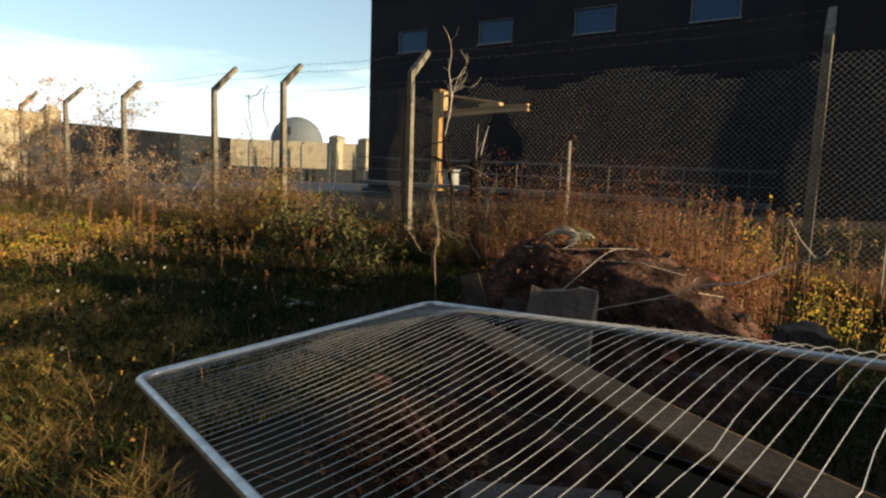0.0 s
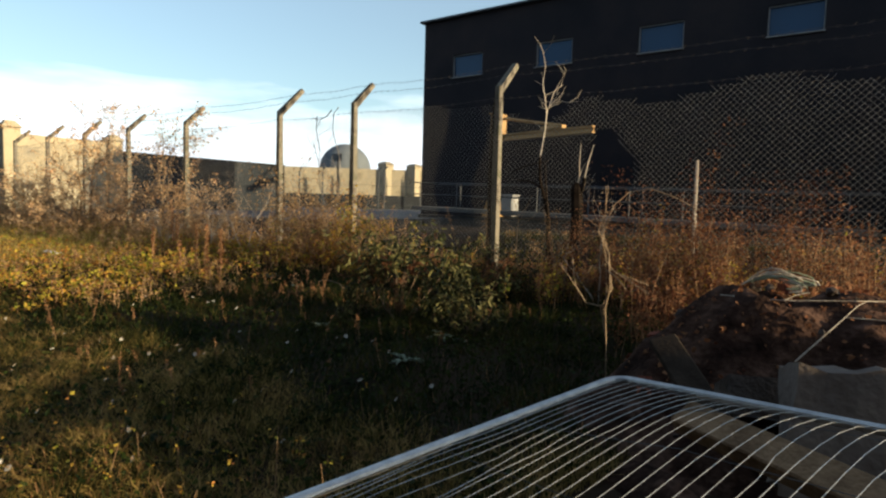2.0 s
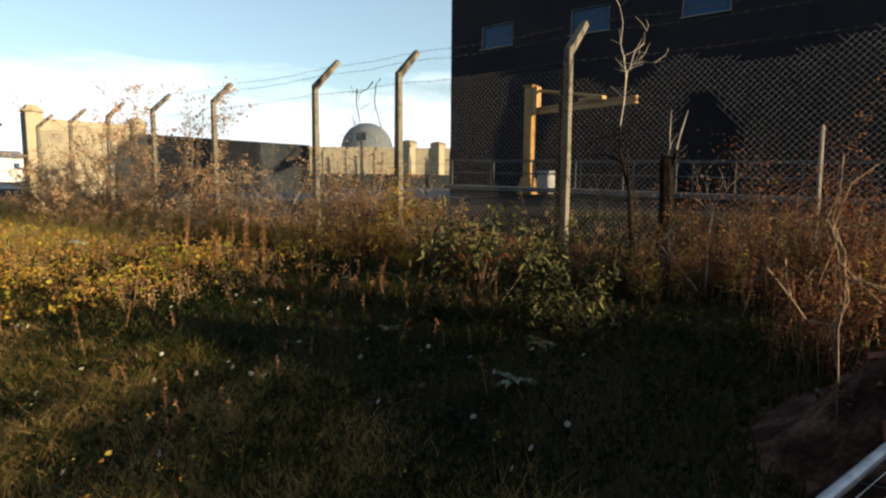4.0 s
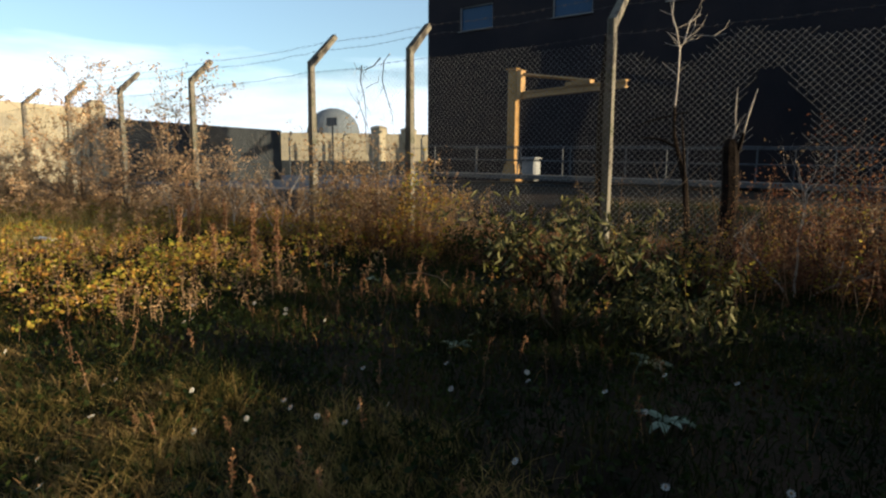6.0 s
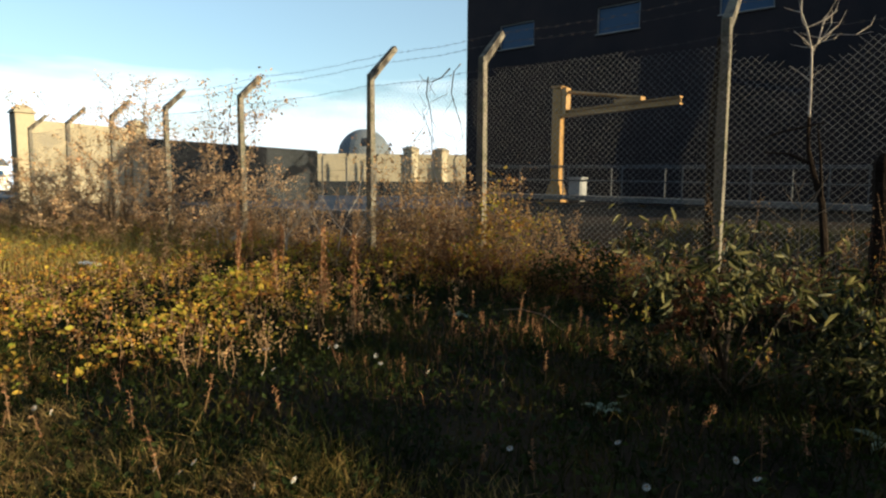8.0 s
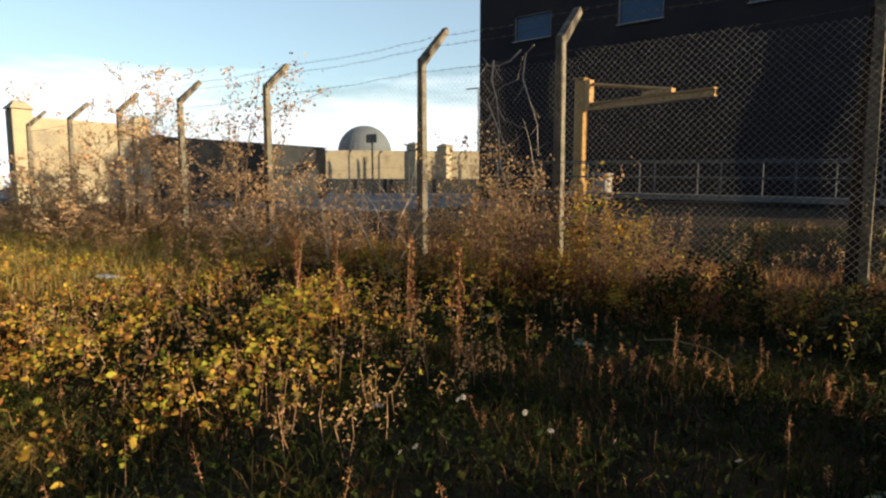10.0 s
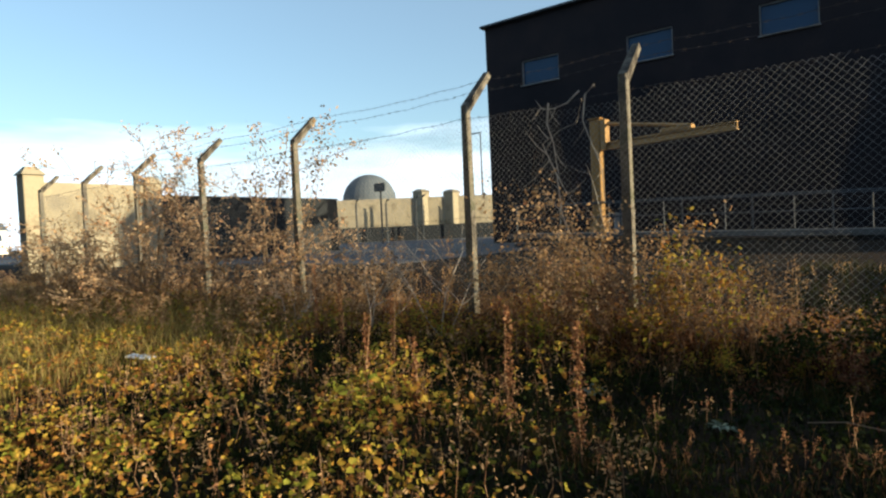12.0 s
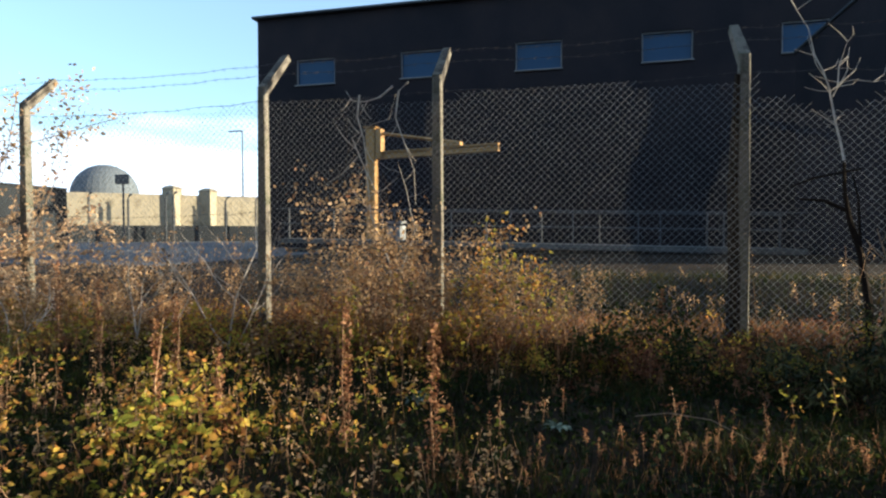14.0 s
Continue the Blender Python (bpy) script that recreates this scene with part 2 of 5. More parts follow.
def box(bm, cx, cy, cz, sx, sy, sz, m=None, bevel=0.0):
    r = bmesh.ops.create_cube(bm, size=1.0)
    vs = r["verts"]
    bmesh.ops.scale(bm, vec=(sx, sy, sz), verts=vs)
    if bevel:
        es = list({e for v in vs for e in v.link_edges})
        out = bmesh.ops.bevel(bm, geom=es, offset=bevel, segments=1, affect="EDGES")
        vs = list({v for f in out["faces"] for v in f.verts} | {v for v in vs if v.is_valid})
    bmesh.ops.translate(bm, vec=(cx, cy, cz), verts=vs)
    if m:
        bmesh.ops.transform(bm, matrix=m, verts=vs)
    return vs


def boxed(name, c, s, material, parent=None, bevel=0.0, label=""):
    bm = bmesh.new()
    box(bm, *c, *s, bevel=bevel)
    return part(name, bm, material, parent, label)


def tube(bm, pts, rad, sides=6, cap=True):
    """Sweep a ring of sides along pts; rad is one radius or one a point."""
    pts = [Vector(p) for p in pts]
    rads = rad if hasattr(rad, "__len__") else [rad] * len(pts)
    rings = []
    for i, p in enumerate(pts):
        d = (pts[min(i + 1, len(pts) - 1)] - pts[max(i - 1, 0)]).normalized()
        u = d.cross(Vector((0, 0, 1)) if abs(d.z) < 0.9 else Vector((1, 0, 0))).normalized()
        w = d.cross(u)
        rings.append([bm.verts.new(p + rads[i] * (math.cos(a) * u + math.sin(a) * w)) for a in [2 * math.pi * j / sides for j in range(sides)]])
    for r0, r1 in zip(rings, rings[1:]):
        for j in range(sides):
            bm.faces.new((r0[j], r0[(j + 1) % sides], r1[(j + 1) % sides], r1[j]))
    if cap:
        bm.faces.new(rings[0][::-1])
        bm.faces.new(rings[-1])


def tri_mesh(name, verts, tris, material, parent=None):
    verts, tris = np.asarray(verts, np.float32), np.asarray(tris, np.int32)
    me = bpy.data.meshes.new(name)
    me.vertices.add(len(verts))
    me.vertices.foreach_set("co", verts.ravel())
    me.loops.add(tris.size)
    me.loops.foreach_set("vertex_index", tris.ravel())
    me.polygons.add(len(tris))
    me.polygons.foreach_set("loop_start", np.arange(0, tris.size, 3, dtype=np.int32))
    me.update(calc_edges=True)
    me.materials.append(material)
    ob = new(name, me)
    ob.parent = parent
    return ob


class Heap:
    """Gathers triangles of many small pieces."""

    def __init__(self):
        self.v, self.t, self.n = [], [], 0

    def put(self, v, pattern):
        """v: pieces x verts x 3; pattern: triangles of one piece."""
        v = np.asarray(v, float)
        k, m = v.shape[:2]
        self.v.append(v.reshape(-1, 3))
        self.t.append((np.asarray(pattern)[None] + (self.n + np.arange(k) * m)[:, None, None]).reshape(-1, 3))
        self.n += k * m

    def mesh(self, name, material, parent=None):
        return tri_mesh(name, np.concatenate(self.v), np.concatenate(self.t), material, parent)


def blades(heap, p, height, width, lean, rng):
    """Bent grass blades at points p."""
    n = len(p)
    a = rng.uniform(0, 2 * np.pi, n)
    side = np.stack([np.cos(a), np.sin(a), 0 * a], 1) * (width / 2)[:, None]
    b = rng.uniform(0, 2 * np.pi, n)
    out = np.stack([np.cos(b), np.sin(b), 0 * b], 1) * (lean * height)[:, None]
    up = np.stack([0 * a, 0 * a, height], 1)
    mid = p + 0.55 * up + 0.3 * out
    heap.put(np.stack([p - side, p + side, mid - 0.8 * side, mid + 0.8 * side, p + up + out], 1), [(0, 1, 3), (0, 3, 2), (2, 3, 4)])


def leaves(heap, p, size, rng, slim=0.55, droop=0.0):
    """Folded leaves at points p, turned at random."""
    n = len(p)
    d = rng.normal(size=(n, 3))
    d[:, 2] = d[:, 2] * 0.6 - droop
    d /= np.linalg.norm(d, axis=1, keepdims=True)
    u = np.cross(d, rng.normal(size=(n, 3)))
    u /= np.linalg.norm(u, axis=1, keepdims=True) + 1e-9
    w = np.cross(d, u)
    s = size[:, None]
    c = p + d * s * 0.36
    e = p + d * s * 0.75
    side = u * s * slim * 0.5
    fold = w * s * 0.12
    heap.put(np.stack([p, c + side + fold, e + side * 0.68 + fold * 0.3, p + d * s - w * s * 0.1, e - side * 0.68 + fold * 0.3, c - side + fold], 1), [(0, 1, 3), (1, 2, 3), (0, 3, 5), (5, 3, 4)])


def stems(heap, p0, p1, r0, r1):
    """Three-sided tapered straight stems from p0 to p1."""
    d = p1 - p0
    d = d / (np.linalg.norm(d, axis=1, keepdims=True) + 1e-9)
    ref = np.where(np.abs(d[:, 2:3]) > 0.9, [[1.0, 0, 0]], [[0, 0, 1.0]])
    u = np.cross(d, ref)
    u /= np.linalg.norm(u, axis=1, keepdims=True)
    w = np.cross(d, u)
    ring = [math.cos(q) * u + math.sin(q) * w for q in (0, 2.094, 4.189)]
    heap.put(np.stack([p0 + c * r0[:, None] for c in ring] + [p1 + c * r1[:, None] for c in ring], 1),
             [(0, 1, 4), (0, 4, 3), (1, 2, 5), (1, 5, 4), (2, 0, 3), (2, 3, 5)])


# ---- ground and yard ----
xs = np.concatenate([[-900, -400, -150, -70, -45], np.arange(-34, 12, 0.4), [14, 20, 40, 90, 300, 900]])
ys = np.concatenate([[-900, -300, -80, -25, -12, -8], np.arange(-6, 13, 0.35), [14, 18, 30, 60, 120, 300, 900]])
gx, gy = np.meshgrid(xs, ys)
gz = lift(gx, gy)
W, H = len(xs), len(ys)
idx = np.arange(W * H).reshape(H, W)
quad = np.stack([idx[:-1, :-1], idx[:-1, 1:], idx[1:, 1:], idx[1:, :-1]], -1).reshape(-1, 4)
ground = tri_mesh("ground", np.stack([gx, gy, gz], -1).reshape(-1, 3), np.concatenate([quad[:, [0, 1, 2]], quad[:, [0, 2, 3]]]), M_SOIL)
tagged(ground, "rough dark earth under grass and weeds", "ground", kind="structure")
yard = boxed("road", (-57, 37.4, 0.83), (80, 48, 0.12), M_YARD, bevel=0.02)
yard.location = (0, 0, 0)
tagged(yard, "worn grey asphalt yard beside the building", "road", kind="structure")

# ---- building ----
FACE, BASE, TOP = 28.91, 0.89, 12.2
hall = empty("industrial_building", -23.76, FACE, BASE)
tagged(hall, "large dark brick industrial building with small high windows", "building")
WIN_X = [-21.68 + 5.39 * i for i in range(5)]
WIN_W, WIN_Z0, WIN_Z1 = 2.06, 8.8, 10.12
X1 = 2.6


def hall_part(name, c, s, material, bevel=0.0, label="", parent=None):
    ob = boxed(name, c, s, material, parent or hall, bevel, label)
    ob.matrix_parent_inverse = Matrix.Translation((23.76, -FACE, -BASE))
    return ob


T = 0.4
MIDX, LENX = (-23.76 + X1) / 2, X1 + 23.76
hall_part("wall", (MIDX, FACE + T / 2, (BASE + WIN_Z0) / 2), (LENX, T, WIN_Z0 - BASE), M_BRICKWALL)
hall_part("wall", (MIDX, FACE + T / 2, (WIN_Z1 + TOP) / 2), (LENX, T, TOP - WIN_Z1), M_BRICKWALL)
edge = -23.76
for wx in WIN_X + [X1]:
    hall_part("wall", ((edge + wx) / 2, FACE + T / 2, (WIN_Z0 + WIN_Z1) / 2), (wx - edge, T, WIN_Z1 - WIN_Z0), M_BRICKWALL)
    edge = wx + WIN_W
hall_part("wall", (-23.76 + T / 2, FACE + T + 7, (BASE + TOP) / 2), (T, 14, TOP - BASE), M_BRICKWALL)
hall_part("wall", (X1 - T / 2, FACE + T + 7, (BASE + TOP) / 2), (T, 14, TOP - BASE), M_BRICKWALL)
hall_part("wall", (MIDX, FACE + T + 14 + T / 2, (BASE + TOP) / 2), (LENX, T, TOP - BASE), M_BRICKWALL)
hall_part("roof", ((-23.76 + X1) / 2, FACE + 7.3, TOP + 0.06), (X1 + 24.1, 15.2, 0.12), M_CAP, 0.02)
for wx in WIN_X:
    win = hall_part("window", (wx + WIN_W / 2, FACE + 0.2, (WIN_Z0 + WIN_Z1) / 2), (WIN_W - 0.1, 0.02, WIN_Z1 - WIN_Z0 - 0.1), M_GLASS)
    for nm, c, s in (("sill", (wx + WIN_W / 2, FACE + 0.05, WIN_Z0 + 0.03), (WIN_W + 0.06, 0.3, 0.045)),
                     ("frame", (wx + 0.035, FACE + 0.12, (WIN_Z0 + WIN_Z1) / 2 + 0.03), (0.04, 0.1, WIN_Z1 - WIN_Z0 - 0.08)),
                     ("frame", (wx + WIN_W - 0.035, FACE + 0.12, (WIN_Z0 + WIN_Z1) / 2 + 0.03), (0.04, 0.1, WIN_Z1 - WIN_Z0 - 0.08)),
                     ("frame", (wx + WIN_W / 2, FACE + 0.12, WIN_Z1 - 0.035), (WIN_W - 0.15, 0.1, 0.04))):
        ob = boxed(nm, c, s, M_FRAME, win)
        ob.matrix_parent_inverse = Matrix()
        ob.parent = win

# ---- lower wing ----
wing = empty("building_wing", -0.69, 18.9, BASE - 0.05)
for nm, c, sz in (("wall", (4.0, 0.2, 3.5), (8.0, 0.4, 7.0)), ("wall", (4.0, 6.2, 3.5), (8.0, 0.4, 7.0)), ("wall", (0.2, 3.2, 3.5), (0.4, 5.6, 7.0)), ("wall", (7.8, 3.2, 3.5), (0.4, 5.6, 7.0))):
    boxed(nm, c, sz, M_BRICKWALL, wing)
boxed("roof", (4.0, 3.2, 7.05), (8.12, 6.52, 0.1), M_CAP, wing, 0.02)
tagged(wing, "low flat-roofed dark brick wing beside the large building", "building")

# ---- perimeter wall, far things ----
def pier(x, y, z0, z1, s):
    p = empty("wall_pier", x, y, z0)
    h = z1 - z0
    boxed("shaft", (0, 0, h / 2), (s, s, h), M_PERIM, p, 0.02)
    bm = bmesh.new()
    r = bmesh.ops.create_cone(bm, cap_ends=True, segments=4, radius1=s * 0.86, radius2=s * 0.35, depth=0.28)
    bmesh.ops.rotate(bm, cent=(0, 0, 0), matrix=Matrix.Rotation(radians(45), 3, "Z"), verts=bm.verts)
    bmesh.ops.translate(bm, vec=(0, 0, h + 0.16), verts=bm.verts)
    part("cap", bm, M_PERIM, p)
    tagged(p, "weathered rendered wall pier with a sloped cap", "pier", "perimeter wall piers")
    return p


pier(-30, 9.7, 0.85, 4.15, 0.62)
pier(-30, 13.75, 0.85, 4.0, 0.62)
pw = boxed("wall_pale", (-30, 11.7, 2.3), (0.3, 3.4, 3.3), M_PERIM, bevel=0.02)
tagged(pw, "weathered tan rendered wall panel between two piers", "wall", kind="structure")
# This stretch stands in shade; its colour carries that darkness.
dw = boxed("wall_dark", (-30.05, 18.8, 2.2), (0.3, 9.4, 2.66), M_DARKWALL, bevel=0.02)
tagged(dw, "boundary wall along the yard, shade put into its dark colour", "wall", kind="structure")
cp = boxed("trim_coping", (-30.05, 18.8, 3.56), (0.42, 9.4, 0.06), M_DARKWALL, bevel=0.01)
tagged(cp, "dark coping along the top of the wall", "coping", kind="structure")
lw = boxed("wall_lit", (6.5, 0, 2.1), (53.0, 0.35, 4.3), M_PERIM, bevel=0.02)
lw.matrix_basis = pose(-44.0, 48.0, 0.84, 0, 0, 40.9)
tagged(lw, "sunlit weathered concrete boundary wall", "wall", kind="structure")
# Dark band 1.5 m high, set just in front of the boundary wall.
lb = boxed("low_dark_band", (6.5, -1.6, 0.7), (53.0, 0.3, 1.5), M_DARKWALL, bevel=0.02)
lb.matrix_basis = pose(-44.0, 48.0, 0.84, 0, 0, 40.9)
tagged(lb, "low dark band along the foot of the boundary wall", "wall", kind="structure")
pier(-44.0, 48.0, 0.85, 5.6, 1.2)
pier(-41.7, 50.0, 0.85, 5.45, 1.2)
for k, h in ((-6.2, 4.1), (-3.4, 4.0), (-0.6, 4.2), (0.0, 4.3), (4.2, 4.0), (6.8, 4.1), (9.5, 4.0), (-8.5, 4.0)):
    b = bmesh.new()
    tube(b, [(0, 0, 0), (0, 0, h - 0.4), (0.15, 0, h - 0.1), (0.4, 0, h)], 0.09, 6)
    sp = part("steel_post", b, M_CAP)
    sp.location = (-44.0 + 0.756 * k + 2.0, 48.0 + 0.655 * k - 2.4, 0.84)
    tagged(sp, "dark bent steel fence post in the yard", "post", "yard fence posts")

dome = empty("domed_tank", -62.6, 60.0, 0.86)
b = bmesh.new()
tube(b, [(0, 0, 0), (0, 0, 5.2)], 3.65, 32)
part("drum", b, M_FAR, dome)
b = bmesh.new()
bmesh.ops.create_uvsphere(b, u_segments=32, v_segments=16, radius=3.6)
bmesh.ops.bisect_plane(b, geom=b.verts[:] + b.edges[:] + b.faces[:], plane_co=(0, 0, 0), plane_no=(0, 0, 1), clear_inner=True)
bmesh.ops.translate(b, vec=(0, 0, 5.2), verts=b.verts)
part("roof", b, M_FAR, dome)
tagged(dome, "grey domed tank far beyond the wall", "tank")
sg = empty("sign_board", -36.6, 34.1, 0.86)
boxed("post", (0, 0, 1.95), (0.1, 0.1, 3.9), M_CAP, sg, 0.01)
boxed("board", (0, -0.09, 4.2), (1.05, 0.08, 0.62), M_CAP, sg, 0.02)
tagged(sg, "dark blank board on a post beyond the wall", "sign")


def street_lamp(x, y, h, arm, label):
    lamp = empty("street_lamp", x, y, 0.84)
    b = bmesh.new()
    tube(b, [(0, 0, 0), (0, 0, h * 0.35), (0, 0, h)], [0.17, 0.13, 0.08], 8)
    part("pole", b, M_FAR, lamp)
    if arm:
        boxed("head", (-arm / 2, 0, h - 0.06), (arm, 0.3, 0.14), M_FAR, lamp, 0.03)
    tagged(lamp, label, "street lamp")


street_lamp(-49.6, 68.0, 13.6, 1.9, "tall grey street lamp with a flat head")
street_lamp(-63.6, 14.6, 15.0, 1.6, "tall grey street lamp with a short arm")
street_lamp(-70.0, 11.5, 14.2, 0, "tall plain grey mast beyond the fence")

def far_house(y, w, h):
    house = empty("house", -150, y, 0.86)
    boxed("wall", (0, 0, h / 2), (7.0, w, h), M_SCRAP, house)
    b = bmesh.new()
    ends = [[b.verts.new((xx, yy, zz)) for xx, zz in ((-3.8, h), (3.8, h), (0, h + 1.6))] for yy in (-w / 2 - 0.2, w / 2 + 0.2)]
    b.faces.new(ends[0])
    b.faces.new(ends[1][::-1])
    for q in range(3):
        b.faces.new((ends[0][q], ends[1][q], ends[1][(q + 1) % 3], ends[0][(q + 1) % 3]))
    bmesh.ops.recalc_face_normals(b, faces=b.faces[:])
    part("roof", b, M_FAR, house, "grey pitched roof")
    for dy in (-0.27, 0.27):
        boxed("window", (3.52, dy * w, h * 0.68), (0.08, 1.1, 1.2), M_GLASS, house)
    tagged(house, "small white house far beyond the field", "house", "far houses")


far_house(25.0, 6.0, 4.8)
far_house(34.0, 5.0, 4.6)
far_house(40.5, 6.5, 4.8)

# plain walls added out of view to cut skylight and cast ground shade
wb = boxed("sky_block_south", (-12, -7.2, 7.5), (60, 0.4, 15.5), M_BRICKWALL)
tagged(wb, "unseen plain dark wall added to cut skylight from the south", "wall", kind="structure")
bm = bmesh.new()
# Added shade caster: the top profile follows the wanted shadow edge.
prof = [(-7.0, -0.2), (5.3, -0.2), (5.3, 1.45), (3.8, 1.42), (3.3, 0.95), (2.4, 0.7), (-7.0, 0.55)]
ends = [[bm.verts.new((xx, yy, zz)) for yy, zz in prof] for xx in (2.65, 2.95)]
bm.faces.new(ends[0])
bm.faces.new(ends[1][::-1])
for q in range(7):
    bm.faces.new((ends[0][q], ends[1][q], ends[1][(q + 1) % 7], ends[0][(q + 1) % 7]))
bmesh.ops.recalc_face_normals(bm, faces=bm.faces[:])
wb = part("shade_caster_east", bm, M_BRICKWALL)
tagged(wb, "unseen low wall added to shade the ground by the rubble", "wall", kind="structure")

# ---- jib crane, ramp and rails ----
jib = empty("jib_crane", -16.45, 25.5, 0.88)
boxed("column", (0, 0, 2.58), (0.42, 0.42, 4.96), M_YELLOW, jib, 0.03)
b = bmesh.new()
bmesh.ops.create_cone(b, cap_ends=True, segments=4, radius1=0.62, radius2=0.36, depth=0.9)
bmesh.ops.rotate(b, cent=(0, 0, 0), matrix=Matrix.Rotation(radians(45), 3, "Z"), verts=b.verts)
bmesh.ops.translate(b, vec=(0, 0, 0.45), verts=b.verts)
part("foot", b, M_YELLOW, jib)
boxed("cap_plate", (0, 0, 5.09), (0.56, 0.56, 0.05), M_YELLOW, jib, 0.01)
arm = Matrix.Rotation(radians(-13), 4, "Z")
def jib_part(name, pts, r, sides=4):
    b = bmesh.new()
    tube(b, pts, r, sides)
    bmesh.ops.transform(b, matrix=arm, verts=b.verts)
    return part(name, b, M_YELLOW, jib)
b = bmesh.new()
box(b, 3.0, 0, 4.05, 5.3, 0.22, 0.05)
box(b, 3.0, 0, 3.8, 5.3, 0.22, 0.05)
box(b, 3.0, 0, 3.92, 5.3, 0.04, 0.2)
bmesh.ops.transform(b, matrix=arm, verts=b.verts)
part("arm", b, M_YELLOW, jib)
jib_part("tie_bar", [(0.3, 0, 4.86), (4.0, 0, 4.2)], 0.07)
b = bmesh.new()
box(b, 0.4, 0, 4.4, 0.24, 0.3, 1.2)
bmesh.ops.transform(b, matrix=arm, verts=b.verts)
part("bracket", b, M_YELLOW, jib)
b = bmesh.new()
box(b, 3.5, 0, 4.16, 1.2, 0.3, 0.14)
bmesh.ops.transform(b, matrix=arm, verts=b.verts)
part("trolley", b, M_YELLOW, jib)
tagged(jib, "yellow painted jib crane standing in the yard", "crane")


def deck(x):
    return 1.24 - 0.019 * (x + 10.3)


b = bmesh.new()
L, R = -19.0, -1.2
vs = []
for yy in (22.25, 24.6):
    for x, dz in ((L, 0.0), (R, 0.0), (R, -0.16), (L, -0.16)):
        vs.append(b.verts.new((x, yy, deck(x) + dz)))
for f in ((0, 1, 2, 3), (7, 6, 5, 4), (0, 4, 5, 1), (1, 5, 6, 2), (2, 6, 7, 3), (3, 7, 4, 0)):
    b.faces.new([vs[i] for i in f])
ramp = part("ramp_deck", b, M_SLAB)
tagged(ramp, "pale concrete access ramp along the building", "ramp", kind="structure")
rb = boxed("ramp_base", ((L + R) / 2, 23.5, 0.92), (R - L - 0.4, 2.0, 0.2), M_CAP)
tagged(rb, "dark recessed plinth under the ramp", "ramp", kind="structure")
for yy, step, tag in ((22.4, 2.08, "front"), (24.4, 2.08, "back")):
    rail = empty("guard_rail", L, yy, deck(L))
    for dz in (1.12, 0.58):
        b = bmesh.new()
        tube(b, [(0, 0, dz), (R - L, 0, dz + deck(R) - deck(L))], 0.028, 6)
        part("rail", b, M_RAIL, rail)
    x = -10.27 - 4 * step + (0 if tag == "front" else 0.9)
    while x < R:
        b = bmesh.new()
        tube(b, [(x - L, 0, deck(x) - deck(L)), (x - L, 0, deck(x) - deck(L) + 1.12)], 0.03, 6)
        part("post", b, M_RAIL, rail)
        x += step
    tagged(rail, "grey tubular steel guard rail on the ramp", "railing", "ramp railings")
tub = empty("bulk_container", -15.2, 24.9, deck(-15.2) - 0.36)
boxed("body", (0, 0, 0.55), (0.66, 0.6, 0.95), M_TUB, tub, 0.08)
boxed("lid", (0, 0, 1.06), (0.7, 0.64, 0.07), M_TUB, tub, 0.02)
tagged(tub, "white plastic bulk container beside the crane", "container")

# ---- boundary fence ----
POSTS = [(-0.02, 0.3), (-6.17, 0), (-9.39, 0), (-11.62, 0, 0.84), (-15.3, 0), (-18.28, 0), (-21.0, -0.8), (-23.9, 0.7), (-26.8, 0), (-32.6, 1.2), (-35.4, -0.8), (-38.3, 0), (-41.2, 0.6), (-47.0, 0)]
YF = 8.88


def fence_post(x, tilt, reach=0.68):
    z0 = float(lift(x, YF)) - 0.1
    p = empty("fence_post", x, YF, z0)
    h = 3.4 - z0
    b = bmesh.new()
    prof = [(0.0, 0.0, 0.062), (h * 0.5, 0.0, 0.056), (h, 0.0, 0.052)]
    rings = []
    for z, yy, r in prof:
        rings.append([b.verts.new((sx * r, yy + sy * r, z)) for sx, sy in ((-1, -1), (1, -1), (1, 1), (-1, 1))])
    for r0, r1 in zip(rings, rings[1:]):
        for j in range(4):
            b.faces.new((r0[j], r0[(j + 1) % 4], r1[(j + 1) % 4], r1[j]))
    b.faces.new(rings[0][::-1])
    b.faces.new(rings[-1])
    bmesh.ops.bevel(b, geom=[e for e in b.edges if abs(e.verts[0].co.z - e.verts[1].co.z) > 0.3], offset=0.015, segments=1, affect="EDGES")
    part("shaft", b, M_POST, p)
    b = bmesh.new()
    d = Vector((0, 0.72, 0.7)).normalized()
    n = Vector((0, -d.z, d.y))
    base = Vector((0, 0.0, h - 0.05))
    rings = []
    for s, r in ((0, 0.056), (reach * 0.45, 0.052), (reach, 0.045)):
        rings.append([b.verts.new(base + d * s + Vector((sx * r, 0, 0)) + n * (sy * r)) for sx, sy in ((-1, -1), (1, -1), (1, 1), (-1, 1))])
    for r0, r1 in zip(rings, rings[1:]):
        for j in range(4):
            b.faces.new((r0[j], r0[(j + 1) % 4], r1[(j + 1) % 4], r1[j]))
    b.faces.new(rings[0][::-1])
    b.faces.new(rings[-1])
    part("cranked_arm", b, M_POST, p)
    p.matrix_basis = pose(x, YF, z0, 0, tilt, 0)
    tagged(p, "weathered concrete fence post with a cranked top", "fence post", "concrete fence posts")
    return p


